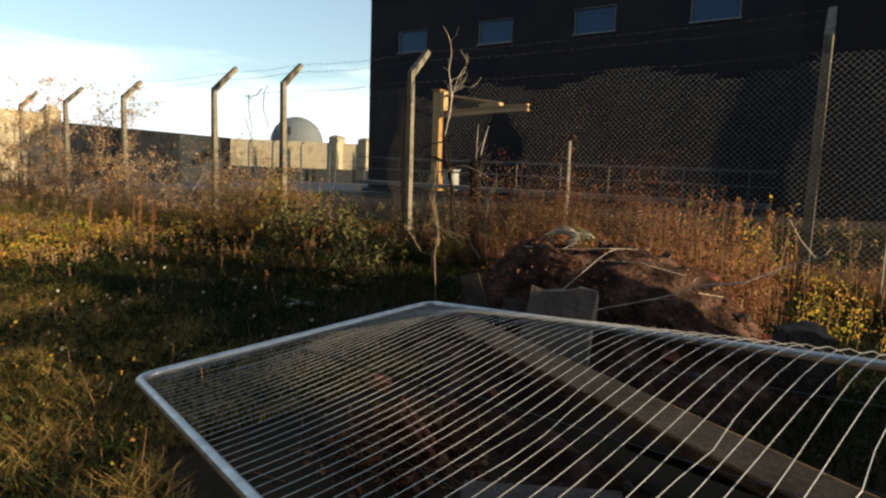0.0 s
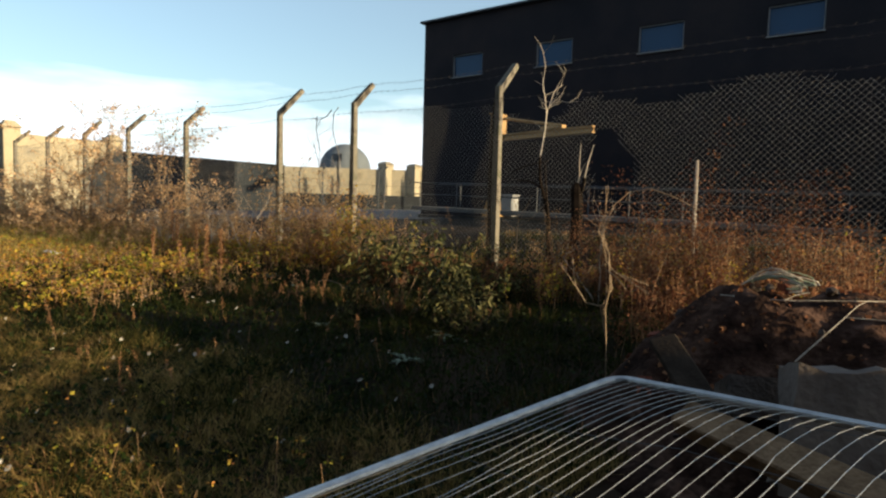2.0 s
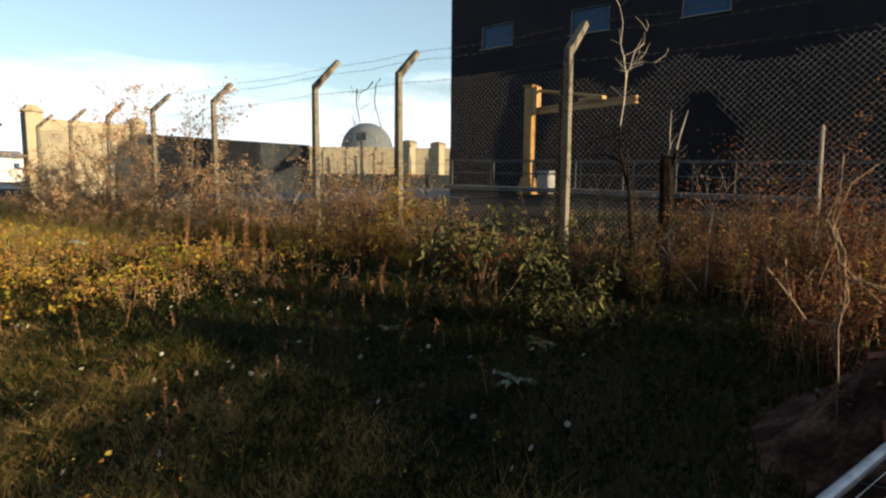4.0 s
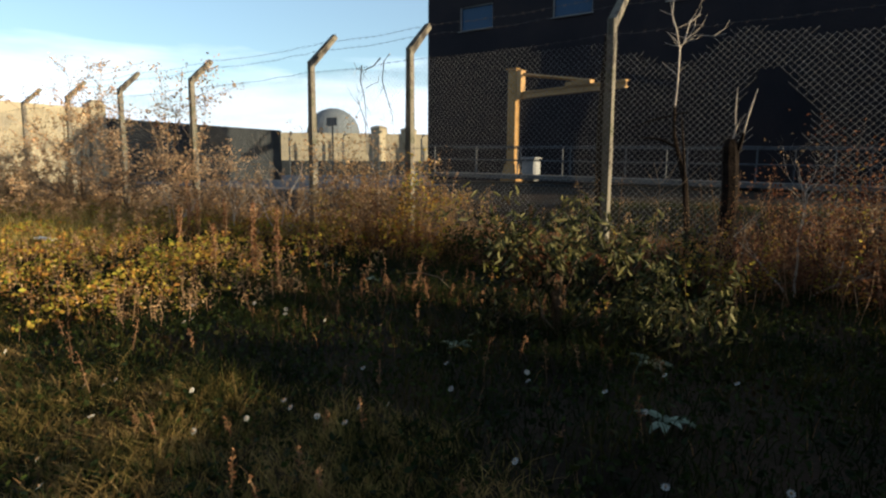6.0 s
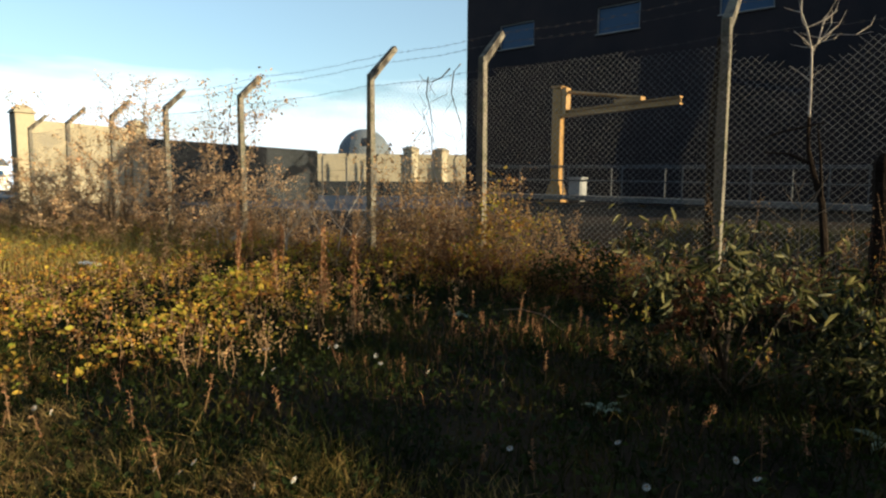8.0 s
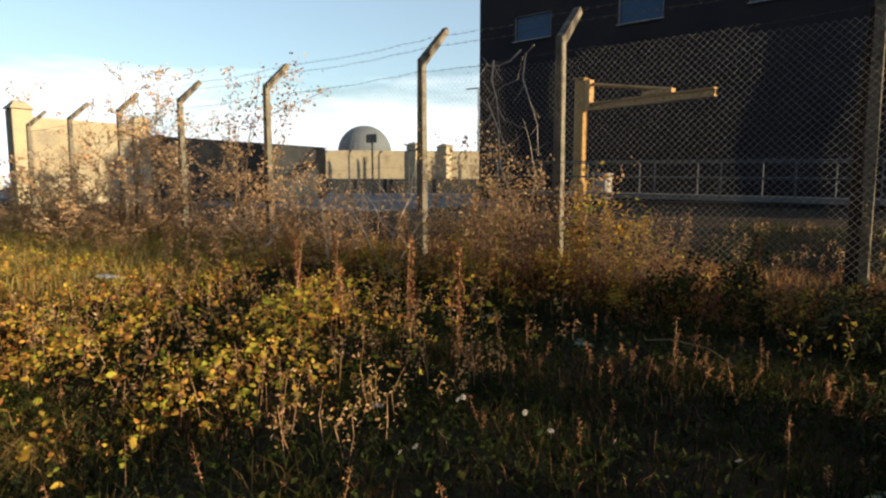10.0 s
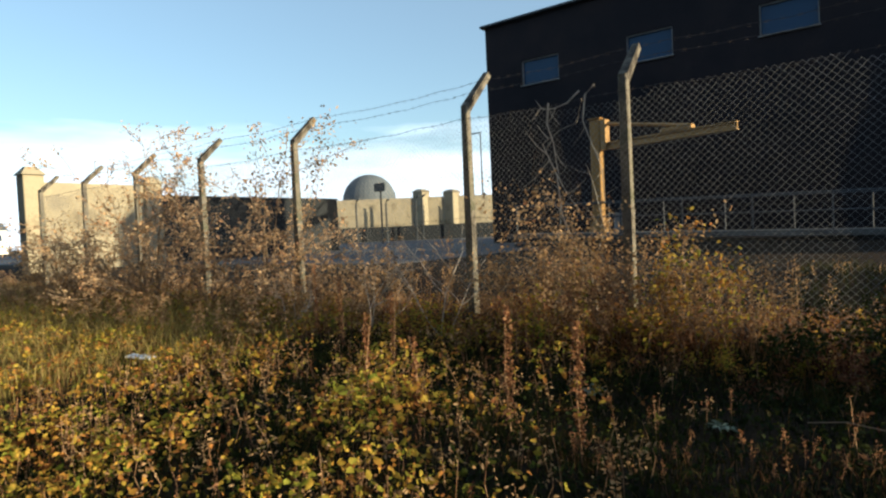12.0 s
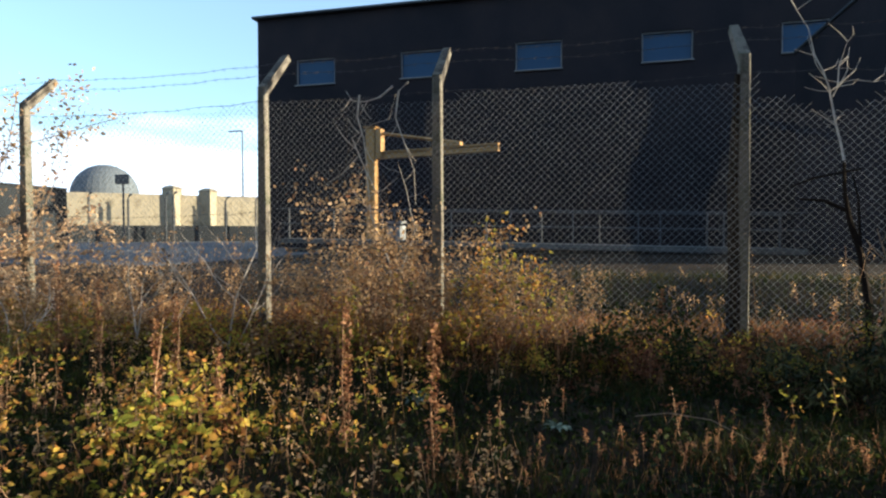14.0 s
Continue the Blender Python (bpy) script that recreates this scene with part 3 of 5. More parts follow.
for row in POSTS:
    fence_post(*row)
b = bmesh.new()
tube(b, [(0, 0, 0), (0.012, 0, 0.9), (-0.008, 0, 1.8), (0.02, 0, 2.62), (0.03, 0, 2.95)], [0.075, 0.066, 0.06, 0.05, 0.04], 8)
prop = part("timber_post", b, M_OLDBOARD)
prop.location = (-6.25, 8.87, 0.25)
tagged(prop, "dark rotting timber post beside the concrete fence post", "post")
st = bmesh.new()
tube(st, [(0, 0, 0), (0.01, 0, 1.0), (0, 0.02, 1.9)], [0.026, 0.024, 0.02], 6)
stake = part("wooden_stake", st, M_PALEBARK)
stake.location = (-3.05, 8.51, float(lift(-3.05, 8.51)) - 0.1)
tagged(stake, "slim weathered wooden stake standing in the weeds", "stake")

rng = np.random.default_rng(7)
P, Z0F, Z1F = 0.078, 0.45, 3.22


def torn(x, z):
    return abs((x + 4.32 - 0.07 * math.sin(z * 4)) / (0.36 + 0.05 * math.sin(z * 9))) ** 2.6 + abs((z - 1.55) / 1.15) ** 2.6 < 1 or z > top_of(x)


def top_of(x):
    t = 3.2 + 0.05 * math.sin(x * 2.1)
    if x > -6.1 and x < 0:
        t -= 0.35 * math.exp(-((x + 5.3) / 0.5) ** 2) + 0.15 * abs(math.sin(x * 1.3))
    return t


rows = int((Z1F - Z0F) / (P / 2))
a0, a1 = [], []
cols = int((26.8 + 3.0) / P)
for fam in (1, -1):
    for c in range(cols):
        for r in range(0, rows, 2):
            x0 = -26.8 + c * P
            z0 = Z0F + r * P / 2
            x1 = x0 + fam * P
            if torn(x0, z0 + P):
                continue
            sag = 0.03 * math.sin(x0 * 1.1) + 0.02 * math.sin(z0 * 3 + x0)
            a0.append((x0 + 0.006 * math.sin(z0 * 5), YF - 0.09 + sag + 0.004 * fam, z0))
            a1.append((x1 + 0.006 * math.sin(z0 * 5), YF - 0.09 + sag - 0.004 * fam, z0 + P))
a0, a1 = np.array(a0), np.array(a1)
bays = sorted(q[0] for q in POSTS if q[0] > -27)
for west, east in zip([-27.5] + bays, bays + [3.5]):
    k = (a0[:, 0] >= west) & (a0[:, 0] < east)
    if k.sum() < 20:
        continue
    mesh_heap = Heap()
    rr = np.full(int(k.sum()), 0.002)
    stems(mesh_heap, a0[k], a1[k], rr, rr)
    cl = mesh_heap.mesh("chain_link_panel", M_WIRE)
    whole = west < -6.2 or east > 0
    tagged(cl, "slack galvanised chain-link mesh between concrete posts" if whole else "torn galvanised chain-link mesh with a large hole", "chain-link fence", "chain-link panels", kind="stuff")
for yy, zz in ((YF - 0.09, 1.85), (YF - 0.09, 3.2), (YF + 0.26, 3.63), (YF + 0.45, 3.82)):
    b = bmesh.new()
    xx = np.linspace(-26.8, 0.0, 70)
    pts = []
    for x in xx:
        near = min(abs(x - q[0]) for q in POSTS)
        pts.append((x, yy, zz - 0.05 * min(1, near / 1.4) + 0.012 * math.sin(9 * x)))
    tube(b, pts, 0.0024, 4)
    if zz > 3.1:
        for x in np.arange(-26.7, 0, 0.16):
            near = min(abs(x - q[0]) for q in POSTS)
            zc = zz - 0.05 * min(1, near / 1.4)
            for dx, dz in ((0.018, 0.02), (0.018, -0.02)):
                tube(b, [(x - dx, yy - 0.01, zc - dz), (x + dx, yy + 0.01, zc + dz)], 0.0018, 3, cap=False)
    bw = part("barbed_wire" if zz > 3.1 else "line_wire", b, M_BARB)
    tagged(bw, "thin rusty wire strung along the fence posts", "wire", "fence wires")

# ---- rubble mound, fence panel and debris ----
def mound_z(x, y):
    x, y = np.asarray(x, float), np.asarray(y, float)
    z = 0.9 * np.exp(-(((x + 1.3) / 1.12) ** 2) ** 1.35 - (((y - 4.98) / 0.76) ** 2) ** 1.3)
    z = z + 0.2 * np.exp(-(((x + 0.615) * 0.469 + (y - 2.825) * 0.883) / 0.16) ** 2) * smooth(-2.4, -1.8, x) * smooth(1.1, 0.6, x)
    z = z + 0.26 * np.exp(-((x + 2.15) / 0.5) ** 2 - ((y - 4.6) / 0.6) ** 2)
    return z


n = 90
mx, my = np.meshgrid(np.linspace(-3.8, 2.2, n), np.linspace(0.8, 6.9, n))
mz = mound_z(mx, my)
rough = np.array([noise.fractal(Vector((a * 2.2, c * 2.2, 0.3)), 0.9, 2.1, 5) for a, c in zip(mx.ravel(), my.ravel())]).reshape(n, n)
mz = lift(mx, my) - 0.06 + mz * (1 + 0.13 * rough) + 0.05 * rough * smooth(0.02, 0.2, mz)
idx = np.arange(n * n).reshape(n, n)
quad = np.stack([idx[:-1, :-1], idx[:-1, 1:], idx[1:, 1:], idx[1:, :-1]], -1).reshape(-1, 4)
mound = tri_mesh("rubble_mound", np.stack([mx, my, mz], -1).reshape(-1, 3), np.concatenate([quad[:, [0, 1, 2]], quad[:, [0, 2, 3]]]), M_RUBBLE)
tagged(mound, "heap of reddish earth and broken rubble", "mound")


def top_z(x, y):
    return float(lift(x, y)) - 0.06 + float(mound_z(x, y))


def lump(name, x, y, z, sx, sy, sz, rot, material, label, cat, seed, group="", cut=0.18, rounded=False):
    r = random.Random(seed)
    b = bmesh.new()
    if rounded:
        bmesh.ops.create_icosphere(b, subdivisions=2, radius=0.5)
        planes = [Vector((r.gauss(0, 1), r.gauss(0, 1), r.gauss(0, 1))).normalized() for _ in range(6)]
        for v in b.verts:
            for n in planes:
                d = v.co.dot(n) - r.uniform(0.28, 0.32)
                if d > 0:
                    v.co -= n * d
    else:
        bmesh.ops.create_cube(b, size=1.0)
        bmesh.ops.subdivide_edges(b, edges=b.edges[:], cuts=3, use_grid_fill=True)
        for v in b.verts:
            w = noise.noise_vector(v.co * 1.7 + Vector((seed, 0, 0)))
            v.co += w * cut
    bmesh.ops.scale(b, vec=(sx, sy, sz), verts=b.verts)
    ob = part(name, b, material)
    ob.matrix_basis = pose(x, y, z, *rot)
    tagged(ob, label, cat, group)
    return ob


lump("concrete_block", -1.27, 3.8, 0.56, 0.42, 0.3, 0.56, (-16, 6, 16), M_SLABPALE, "pale squarish lump of broken concrete against the rubble", "block", 3, cut=0.12)
lump("concrete_block", 0.06, 4.72, 0.42, 0.3, 0.28, 0.42, (0, 5, 20), M_STONE, "pale broken concrete block on the ground", "block", 5)
lump("concrete_block", -1.62, 4.05, 0.56, 0.34, 0.26, 0.2, (-25, 4, 30), M_STONE, "dark broken concrete lump on the rubble", "block", 8, cut=0.08)
for i in range(90):
    x, y = rng.uniform(-2.6, 0.6), rng.uniform(2.0, 5.6)
    if mound_z(x, y) < 0.12:
        continue
    s = rng.uniform(0.03, 0.1)
    lump("rubble_stone", x, y, top_z(x, y) + s * 0.15, s * 1.3, s, s * 0.8, (rng.uniform(0, 60), rng.uniform(0, 60), rng.uniform(0, 360)),
         M_REDBRICK if i % 4 == 0 else M_STONE, "broken brick half in the rubble heap" if i % 4 == 0 else "broken stone on the rubble heap", "rubble", 100 + i, "rubble stones", rounded=i % 4 != 0, cut=0.08)


def plank(p0, p1, w, t, label, roll=0.0, mat=M_PLANK):
    p0, p1 = Vector(p0), Vector(p1)
    b = bmesh.new()
    box(b, 0, 0, 0, (p1 - p0).length, w, t, bevel=0.008)
    ob = part("plank", b, mat)
    d = (p1 - p0).normalized()
    ob.matrix_basis = Matrix.Translation((p0 + p1) / 2) @ d.to_track_quat("X", "Z").to_matrix().to_4x4() @ Matrix.Rotation(roll, 4, "X")
    tagged(ob, label, "plank")
    return ob


plank((-1.86, 3.58, 0.56), (0.8, 2.14, 0.5), 0.15, 0.09, "long weathered timber beam lying on rubble", 0.5)
plank((-2.12, 4.1, 0.8), (-1.72, 3.62, 0.54), 0.15, 0.035, "short dark board leaning on the rubble", 0.3, M_OLDBOARD)

plank((-0.55, 3.0, 0.36), (0.7, 2.75, 0.36), 0.26, 0.05, "grey weathered board lying on the ground", 0.1, M_OLDBOARD)
lump("concrete_slab", -0.72, 2.25, 0.24, 0.62, 0.3, 0.1, (4, -5, 18), M_STONE, "flat broken concrete slab on the ground", "slab", 31, cut=0.06)
for q0, q1 in (((-1.62, 2.58, 0.4), (-1.28, 2.36, 0.36)), ((-1.6, 2.52, 0.37), (-1.24, 2.3, 0.33))):
    b = bmesh.new()
    tube(b, [q0, tuple((a + c) / 2 for a, c in zip(q0, q1)), q1], 0.013, 8)
    tagged(part("clay_pipe", b, M_REDBRICK), "short broken red pipe lying in the debris", "pipe", "red pipes")
lump("brick", -1.86, 2.72, 0.4, 0.1, 0.08, 0.06, (10, 20, 40), M_REDBRICK, "broken red brick on the debris", "brick", 33, cut=0.05)
g = np.random.default_rng(52)
debris = Heap()
k = 420
c = np.stack([g.normal(-1.62, 0.22, k), g.normal(2.66, 0.2, k), 0 * g.normal(size=k)], 1)
c[:, 2] = lift(c[:, 0], c[:, 1]) + 0.02 + 0.26 * np.exp(-((c[:, 0] + 1.62) / 0.25) ** 2 - ((c[:, 1] - 2.66) / 0.22) ** 2) * g.uniform(0.3, 1.0, k)
d = g.normal(size=(k, 3)) * [1, 1, 0.4]
d = d / np.linalg.norm(d, axis=1, keepdims=True) * g.uniform(0.03, 0.13, (k, 1))
stems(debris, c - d, c + d, np.full(k, 0.005), np.full(k, 0.002))
leaves(debris, c[:300] + g.normal(0, 0.03, (300, 3)), g.uniform(0.03, 0.07, 300), g, 0.7)
tagged(debris.mesh("brush_heap", F_RUST), "small heap of broken brown twigs and leaves", "brush", kind="stuff")

# wire fence panel lying on the heap
C1, C2 = Vector((-2.81, 1.89, 0.45)), Vector((-2.24, 3.74, 0.63))
AX = C2 - C1
BX = Vector((3.246, -1.25, 0.378))
panel = empty("wire_fence_panel", 0, 0, 0)
tagged(panel, "galvanised temporary fence panel lying on the rubble", "fence panel")


def on_panel(u, v, dz=0.0):
    """u along the long side, v across, both 0 to 1."""
    p = C1 + BX * u + AX * v
    p.z += 0.18 * math.sin(math.pi * v ** 2.1) * min(1, u * 4.0) * (0.5 + 0.5 * u) + dz
    return p


rc = 0.1
ring = []
for cu, cv, a in ((0, 0, 180), (1, 0, 270), (1, 1, 0), (0, 1, 90)):
    for j in range(6):
        q = radians(a + 90 * j / 5)
        ku, kv = rc / 3.5, rc / 1.95
        uu = cu + (ku if cu == 0 else -ku) + ku * math.cos(q)
        vv = cv + (kv if cv == 0 else -kv) + kv * math.sin(q)
        ring.append(C1 + BX * uu + AX * vv)
b = bmesh.new()
tube(b, ring + [ring[0]], 0.02, 10, cap=False)
part("tube_frame", b, M_GALV, panel)
r2 = random.Random(4)
for i in range(1, 58):
    u = i / 58
    b = bmesh.new()
    wob = r2.uniform(-0.002, 0.002)
    kink = r2.random() < 0.25
    kv = r2.uniform(0.3, 0.9)
    pts = []
    for j in range(15):
        v = j / 14
        uu = u + wob * math.sin(v * 6) + (0.006 * math.exp(-((v - kv) / 0.06) ** 2) if kink else 0)
        if i < 7:
            uu += 0.012 * math.sin(v * 5 + i) * math.exp(-((v - 0.25) / 0.2) ** 2)
        pts.append(on_panel(uu, v, 0.004))
    tube(b, pts, 0.0013, 4)
    part("upright_wire", b, M_PANELWIRE, panel)
for i in range(1, 5):
    v = i / 5
    b = bmesh.new()
    tube(b, [on_panel(j / 24, v, -0.003) for j in range(25)], 0.0014, 4)
    part("cross_wire", b, M_RAIL, panel)

# ---- plants ----
rng = np.random.default_rng(11)


def spot(n, x0, x1, y0, y1):
    x, y = rng.uniform(x0, x1, n), rng.uniform(y0, y1, n)
    return x, y


def patch(x, y, s=1.0, seed=0.0):
    """Smooth clumping field, about 0 to 1."""
    return 0.5 + 0.25 * (np.sin(1.9 * s * x + 1.3 * s * y + seed) + np.sin(1.1 * s * x - 2.3 * s * y + 2.1 * seed + 1) * np.cos(0.7 * s * x + seed))


def rise(x, y):
    return np.stack([x, y, lift(x, y) + np.where(mound_z(x, y) > 0.05, mound_z(x, y) * 0.95 - 0.06, 0)], 1)


def cover(x, y):
    """Rubble and the bare earth under the fence panel."""
    e = x + 2.81, y - 1.89
    det = 3.246 * 1.85 + 1.25 * 0.57
    u = (e[0] * 1.85 - e[1] * 0.57) / det
    v = (3.246 * e[1] + 1.25 * e[0]) / det
    return mound_z(x, y) + ((u > 0.03) & (u < 1.2) & (v > 0.03) & (v < 1.3))


# short turf
heap = Heap()
x, y = spot(190000, -13, 2.5, -2.5, 9.2)
# Dark blades thin out where the sun-coloured turf takes over.
keep = (cover(x, y) < 0.1) & (rng.random(len(x)) < (0.35 + 0.7 * patch(x, y, 1.2)) * (1 - 0.55 * smooth(3.4, 2.4, y) * smooth(-2.0, -3.0, x)))
x, y = x[keep], y[keep]
blades(heap, rise(x, y), rng.uniform(0.05, 0.17, len(x)) * (0.6 + 0.9 * patch(x, y, 2.3, 1)), rng.uniform(0.004, 0.009, len(x)), rng.uniform(0.2, 1.1, len(x)), rng)
x, y = spot(14000, -8, 6, 9.2, 12.5)
blades(heap, rise(x, y), rng.uniform(0.04, 0.16, len(x)), rng.uniform(0.006, 0.014, len(x)), rng.uniform(0.2, 0.9, len(x)), rng)
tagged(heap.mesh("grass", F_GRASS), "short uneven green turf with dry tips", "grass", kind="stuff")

# rank grass of the open field
heap = Heap()
x, y = spot(60000, -30, -12.5, 0.0, 8.8)
keep = rng.random(len(x)) < smooth(-12.5, -15, x) * (0.4 + 0.8 * patch(x, y, 1.1, 5))
x, y = x[keep], y[keep]
blades(heap, rise(x, y), rng.uniform(0.12, 0.45, len(x)), rng.uniform(0.008, 0.018, len(x)), rng.uniform(0.1, 0.7, len(x)), rng)
tagged(heap.mesh("field_grass", F_OLIVE), "rank olive and straw-coloured grass of the field", "grass", kind="stuff")

# short turf along the walk, sunlight put into its pale colour
heap = Heap()
x, y = spot(235000, -14.5, -1.0, -0.8, 3.9)
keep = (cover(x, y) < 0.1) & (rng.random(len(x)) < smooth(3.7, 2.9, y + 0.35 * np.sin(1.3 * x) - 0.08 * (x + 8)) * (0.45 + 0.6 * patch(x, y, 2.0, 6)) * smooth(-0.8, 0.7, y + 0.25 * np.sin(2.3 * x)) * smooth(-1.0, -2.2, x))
x, y = x[keep], y[keep]
blades(heap, rise(x, y), rng.uniform(0.04, 0.12, len(x)) * (0.6 + 0.8 * patch(x, y, 3.1, 2)), rng.uniform(0.004, 0.009, len(x)), rng.uniform(0.4, 1.6, len(x)), rng)
tagged(heap.mesh("sun_toned_turf", F_SUNTURF), "short olive and straw turf, sunlight put into its colour", "grass", kind="stuff")

# broad ground leaves in the turf
heap = Heap()
x, y = spot(100000, -13, 2.0, -2.0, 8.5)
keep = cover(x, y) < 0.08
x, y = x[keep], y[keep]
p = rise(x, y)
p[:, 2] += rng.uniform(0.01, 0.09, len(x))
leaves(heap, p, rng.gamma(4.0, 0.009, len(x)).clip(0.008, 0.055), rng, 0.6)
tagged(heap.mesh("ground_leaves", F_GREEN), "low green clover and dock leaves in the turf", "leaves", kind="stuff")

# dry grass
heap = Heap()
x, y = spot(150000, -14, 3, 1.0, 10)
# Straw blades crowd this band to imitate a strip of sunlight.
sun_strip = np.exp(-((y - 5.75 - 0.2 * (x + 7.5)) / 0.22) ** 2) * smooth(-10.5, -9.0, x) * smooth(-5.0, -6.0, x)
# Straw is thinned in the hollow so that it looks shaded.
want = 0.45 * smooth(0.45, 0.9, patch(x, y, 1.1, 3)) * smooth(-6.0, -8.5, x) * (1 - smooth(5.8, 6.2, y) * smooth(7.6, 7.0, y)) + 0.3 * smooth(7.2, 8.2, y) + 0.5 * sun_strip
want = want + 0.4 * np.exp(-((x + 4.2) / 1.3) ** 2 - ((y - 2.0) / 0.6) ** 2) + 0.03
keep = (rng.random(len(x)) < want) & (cover(x, y) < 0.1)
x, y = x[keep], y[keep]
blades(heap, rise(x, y), rng.uniform(0.06, 0.22, len(x)) * (0.6 + 0.7 * smooth(6.2, 8, y)), rng.uniform(0.004, 0.009, len(x)), rng.uniform(0.1, 0.7, len(x)), rng)
x, y = spot(10000, -30, -13, 2, 10)
blades(heap, rise(x, y), rng.uniform(0.15, 0.4, len(x)), rng.uniform(0.006, 0.014, len(x)), rng.uniform(0.1, 0.6, len(x)), rng)
tagged(heap.mesh("dry_grass", F_STRAW), "dry straw-brown grass in loose tufts", "grass", kind="stuff")

# autumn bramble carpet
heap = Heap()
x, y = spot(82000, -24, -2.5, 0.8, 9.0)
field = smooth(-8.0, -9.9, x + 0.3 * np.clip(4.6 - y, 0, 3)) * (0.25 + 0.75 * smooth(0.25, 0.7, patch(x, y, 1.3, 5)))
field = np.maximum(field, 0.2 * np.exp(-((x + 4.1) / 0.9) ** 2 - ((y - 2.1) / 0.7) ** 2))
keep = rng.random(len(x)) < field * np.where((y > 5.9) & (y < 7.4), 0.3, 0.8) 
x, y = x[keep], y[keep]
p = rise(x, y)
p[:, 2] += rng.uniform(0.02, 0.36, len(x)) * (0.3 + 1.0 * patch(x, y, 2.1, 2))
sz = rng.gamma(5.0, 0.0085, len(x)).clip(0.014, 0.068) * (0.45 + 0.55 * smooth(-6.0, -8.0, x))
p3 = np.repeat(p, 3, 0) + rng.normal(0, 0.012, (3 * len(p), 3))
leaves(heap, p3, np.repeat(sz, 3) * rng.uniform(0.7, 1.1, 3 * len(p)), rng, 0.62)
tagged(heap.mesh("bramble_leaves", F_BRAMBLE), "low bramble leaves turning yellow and orange", "leaves", kind="stuff")
heap = Heap()
k = rng.choice(len(p), 3000, replace=False)
q = p[k].copy()
q[:, 2] = lift(q[:, 0], q[:, 1])
stems(heap, q, p[k] + rng.normal(0, 0.05, (len(k), 3)), np.full(len(k), 0.0025), np.full(len(k), 0.0012))
tagged(heap.mesh("bramble_stems", F_STALK), "thin brown bramble stems under the leaves", "stems", kind="stuff")


# withered seed spikes standing in the turf
heap, core = Heap(), Heap()
x, y = spot(1500, -13, -4.2, 2.6, 7.2)
sun_strip = np.exp(-((y - 5.75 - 0.2 * (x + 7.5)) / 0.3) ** 2)
keep = rng.random(len(x)) < 0.1 + 0.8 * sun_strip * smooth(-9.0, -8.3, x) + 0.2 * smooth(-8.5, -10, x)
x, y = x[keep], y[keep]
h = rng.uniform(0.1, 0.3, len(x)) * (0.6 + 0.8 * patch(x, y, 2.7, 3))
p = rise(x, y)
tip = p + np.stack([rng.normal(0, 0.18, len(x)) * h, rng.normal(0, 0.18, len(x)) * h, h], 1)
stems(core, p, tip, np.full(len(x), 0.0028), np.full(len(x), 0.001))
f = rng.uniform(0.35, 1.0, (len(x), 34, 1))
pts = p[:, None] * (1 - f) + tip[:, None] * f + rng.normal(0, 0.006, (len(x), 34, 3))
leaves(heap, pts.reshape(-1, 3), rng.uniform(0.008, 0.022, pts.shape[0] * 34), rng, 0.5, -0.3)
tagged(heap.mesh("seed_spikes", F_SPIKE), "small withered rust-brown seed spikes standing in the turf", "weeds", kind="stuff")
tagged(core.mesh("spike_stalks", F_STALK), "thin brown stalks of the seed spikes", "weeds", kind="stuff")


# dead weed stalks
def weed_field(stalks, crown, x, y, h, leaf, per):
    p = rise(x, y)
    n = len(x)
    tip = p + np.stack([rng.normal(0, 0.1, n) * h, rng.normal(0, 0.1, n) * h, h], 1)
    mid = (p + tip) / 2 + np.stack([rng.normal(0, 0.03, n), rng.normal(0, 0.03, n), 0 * h], 1)
    stems(stalks, p, mid, np.full(n, 0.0045), np.full(n, 0.0035))
    stems(stalks, mid, tip, np.full(n, 0.0035), np.full(n, 0.0015))
    t = rng.uniform(0.3, 1.0, (n, per, 1)) ** 0.8
    pts = p[:, None] * (1 - t) + tip[:, None] * t + rng.normal(0, 0.035, (n, per, 3))
    leaves(crown, pts.reshape(-1, 3), rng.uniform(0.6, 1.3, n * per) * leaf, rng, 0.45, 0.25)


stalks, crown, rusty, yellow = Heap(), Heap(), Heap(), Heap()
x, y = spot(4200, -14, 3.5, 6.4, 9.9)
keep = rng.random(len(x)) < (0.05 + 0.95 * smooth(0.38, 0.68, patch(x, y, 1.0, 4)) * smooth(6.7, 7.9, y)) * (1 - 0.75 * smooth(-0.9, 0.0, x))
x, y = x[keep], y[keep]
h = rng.uniform(0.25, 0.95, len(x)) * (0.3 + 1.1 * patch(x, y, 1.5, 7)) * (1 - 0.55 * smooth(-10.6, -11.4, x)) * (1 - 0.68 * np.exp(-((x + 6.5) / 2.1) ** 4))
kind = (rng.random(len(x)) * 1.5 + patch(x, y, 0.8, 9)).clip(0, 2.3)
near = rng.random(len(x)) < smooth(-10.5, -7.0, x)
for heap, pick in ((crown, (kind < 1.15) & ~near), (rusty, ((kind < 1.15) & near) | ((kind >= 1.15) & (kind < 1.55))), (yellow, kind >= 1.55)):
    weed_field(stalks, heap, x[pick], y[pick], h[pick], 0.044, 16)
x, y = spot(1000, -30, -13.5, 6.3, 10)
weed_field(stalks, crown, x, y, rng.uniform(0.25, 0.7, len(x)), 0.062, 17)
x, y = spot(50, -14, -8.4, 7.9, 9.5)
weed_field(stalks, crown, x, y, rng.uniform(0.75, 1.35, len(x)), 0.042, 34)
x, y = spot(240, -8, 6, 9.8, 12)
weed_field(stalks, crown, x, y, rng.uniform(0.1, 0.25, len(x)), 0.03, 12)
